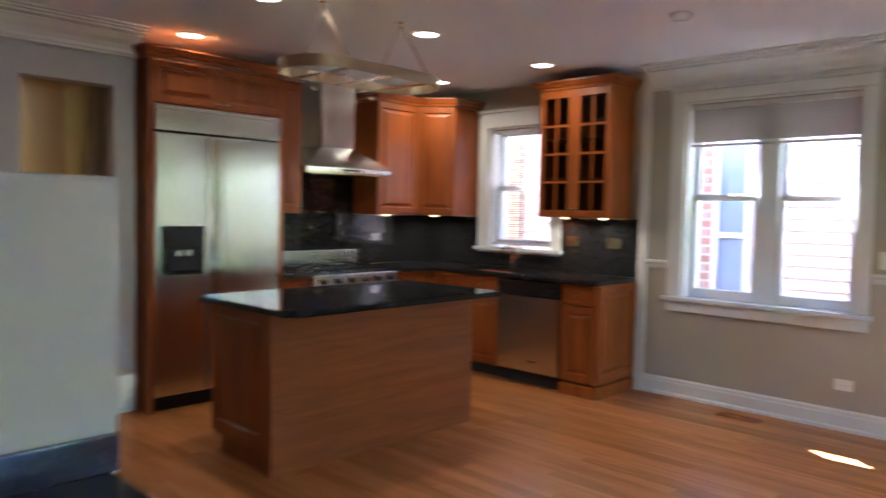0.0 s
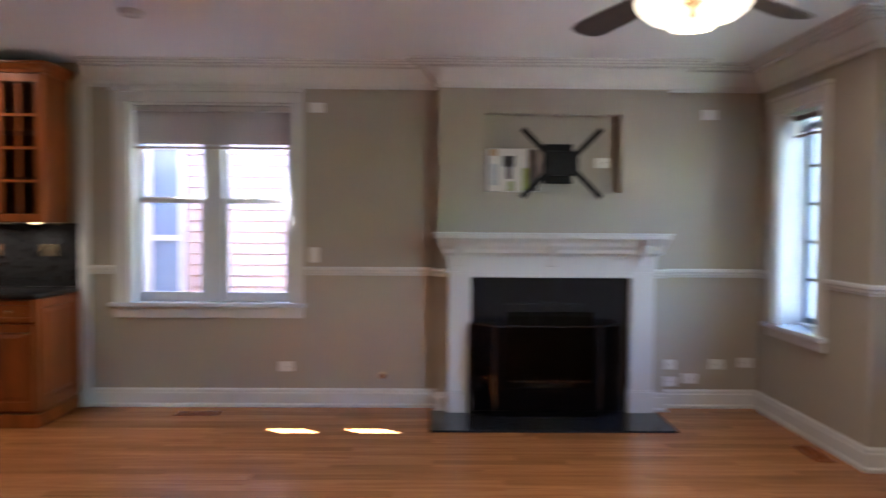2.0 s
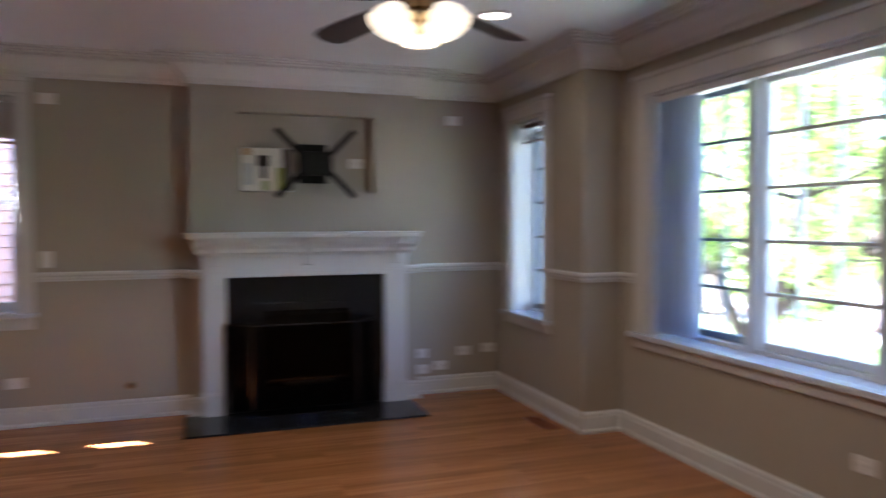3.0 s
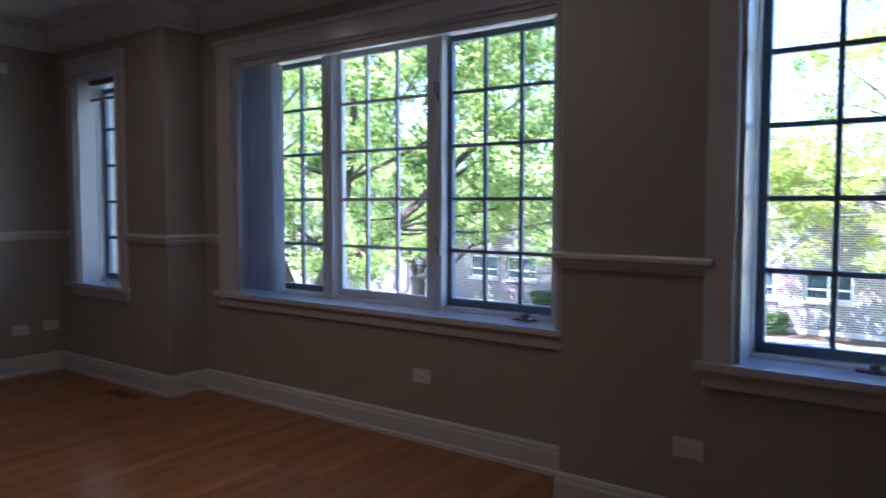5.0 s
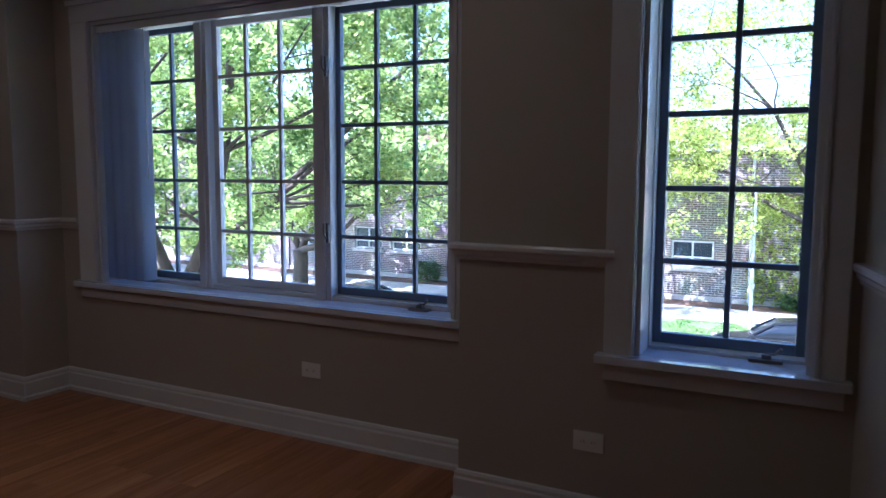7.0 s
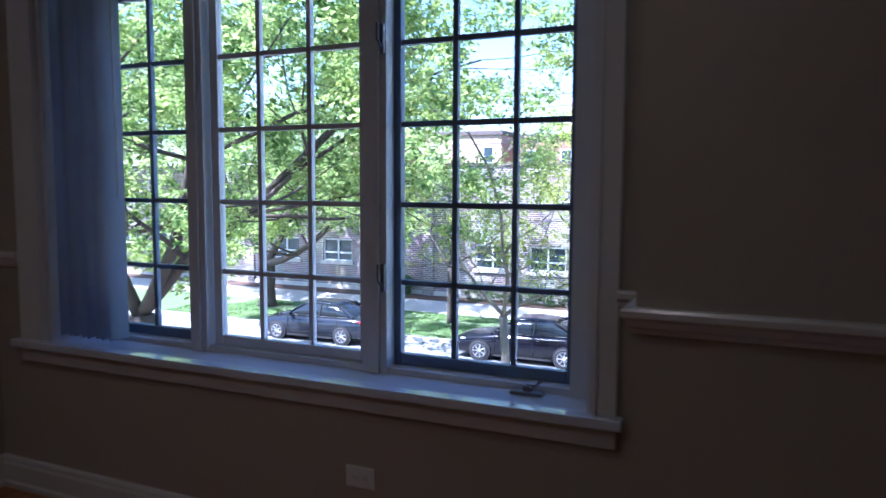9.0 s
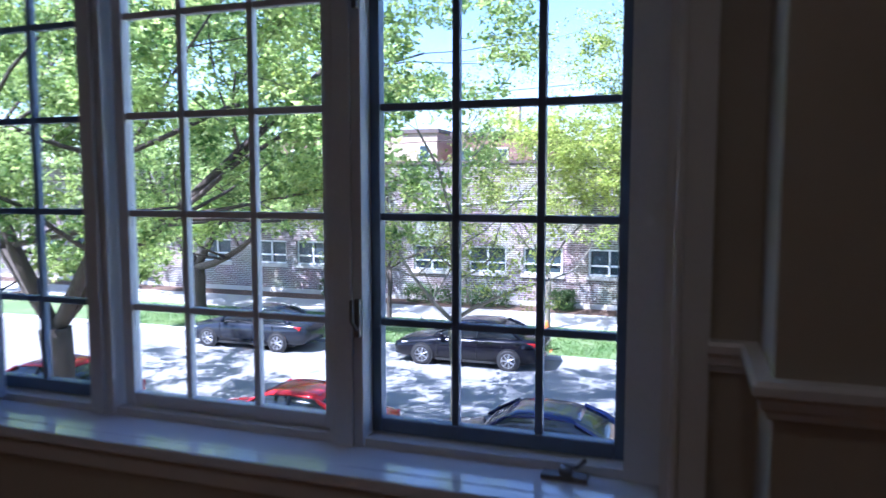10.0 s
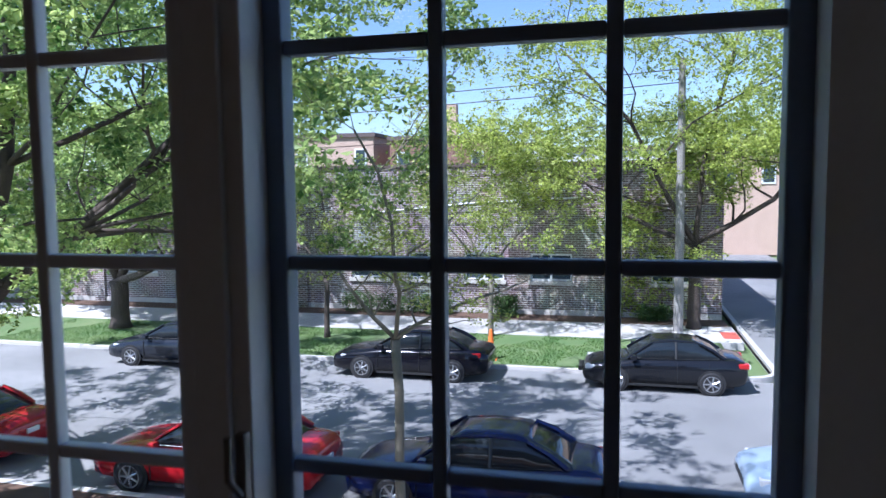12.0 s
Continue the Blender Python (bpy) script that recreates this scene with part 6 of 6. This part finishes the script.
        part("tail_light", boxes((-2.27, -1.98, s * 0.70 - 0.13, s * 0.70 + 0.12, 0.76, 0.90), bevel=0.03), M_TAIL, c, "red tail light")
        for xw in (1.36, -1.36):
            part("wheel_arch", lathe(bmesh.new(), [(0.375, -0.02), (0.375, 0.02)], 24, (xw * length, s * 0.885, 0.33), "y"), M_BLACKPLASTIC, c)
            wh = new("wheel")
            wh.parent, wh.location = c, (xw * length, s * 0.83, 0.325)
            part("tyre", lathe(bmesh.new(), [(0.22, 0.105 * s), (0.29, 0.112 * s), (0.32, 0.085 * s), (0.325, 0), (0.32, -0.085 * s)], 24, axis="y"), M_TYRE, wh)
            rm = bmesh.new()
            lathe(rm, [(0.225, 0.10 * s), (0.225, 0.118 * s), (0.205, 0.118 * s), (0.20, 0.09 * s)], 24, axis="y")
            for k in range(7):
                a = 2 * math.pi * k / 7
                tube(rm, [(0, 0.112 * s, 0), (0.21 * math.cos(a), 0.112 * s, 0.21 * math.sin(a))], [0.026, 0.018], 5)
            part("rim", rm, rim, wh)
    part("grille", boxes((2.24, 2.352, -0.42, 0.42, 0.42, 0.54), bevel=0.01), M_BLACKPLASTIC, c)
    part("number_plate", boxes((-2.40, -2.352, -0.16, 0.16, 0.62, 0.72)), M_FARFRAME, c)
    part("underside", boxes((-1.9, 1.9, -0.7, 0.7, 0.16, 0.24)), M_BLACKPLASTIC, c)
    return c


sedan((20.85, 10.6, G), "dark grey four-door saloon parked across the street", (0.016, 0.019, 0.026), length=1.04)
sedan((20.95, 2.48, G), "black four-door saloon parked beside the cone", (0.006, 0.006, 0.010), length=1.05)
sedan((21.1, -4.95, G), "black compact saloon parked near the corner", (0.010, 0.011, 0.014), length=0.95)
sedan((12.05, 3.95, G), "bright red four-door saloon parked below the window", (0.42, 0.012, 0.018), trim=M_RIM)
sedan((12.3, -1.25, G), "dark blue four-door saloon parked below the window", (0.006, 0.011, 0.055))
sedan((12.2, 10.9, G), "dark red four-door saloon parked behind the maple", (0.36, 0.012, 0.018))
sedan((13.4, -8.3, G), "pale blue saloon parked further along the kerb", (0.30, 0.38, 0.48))
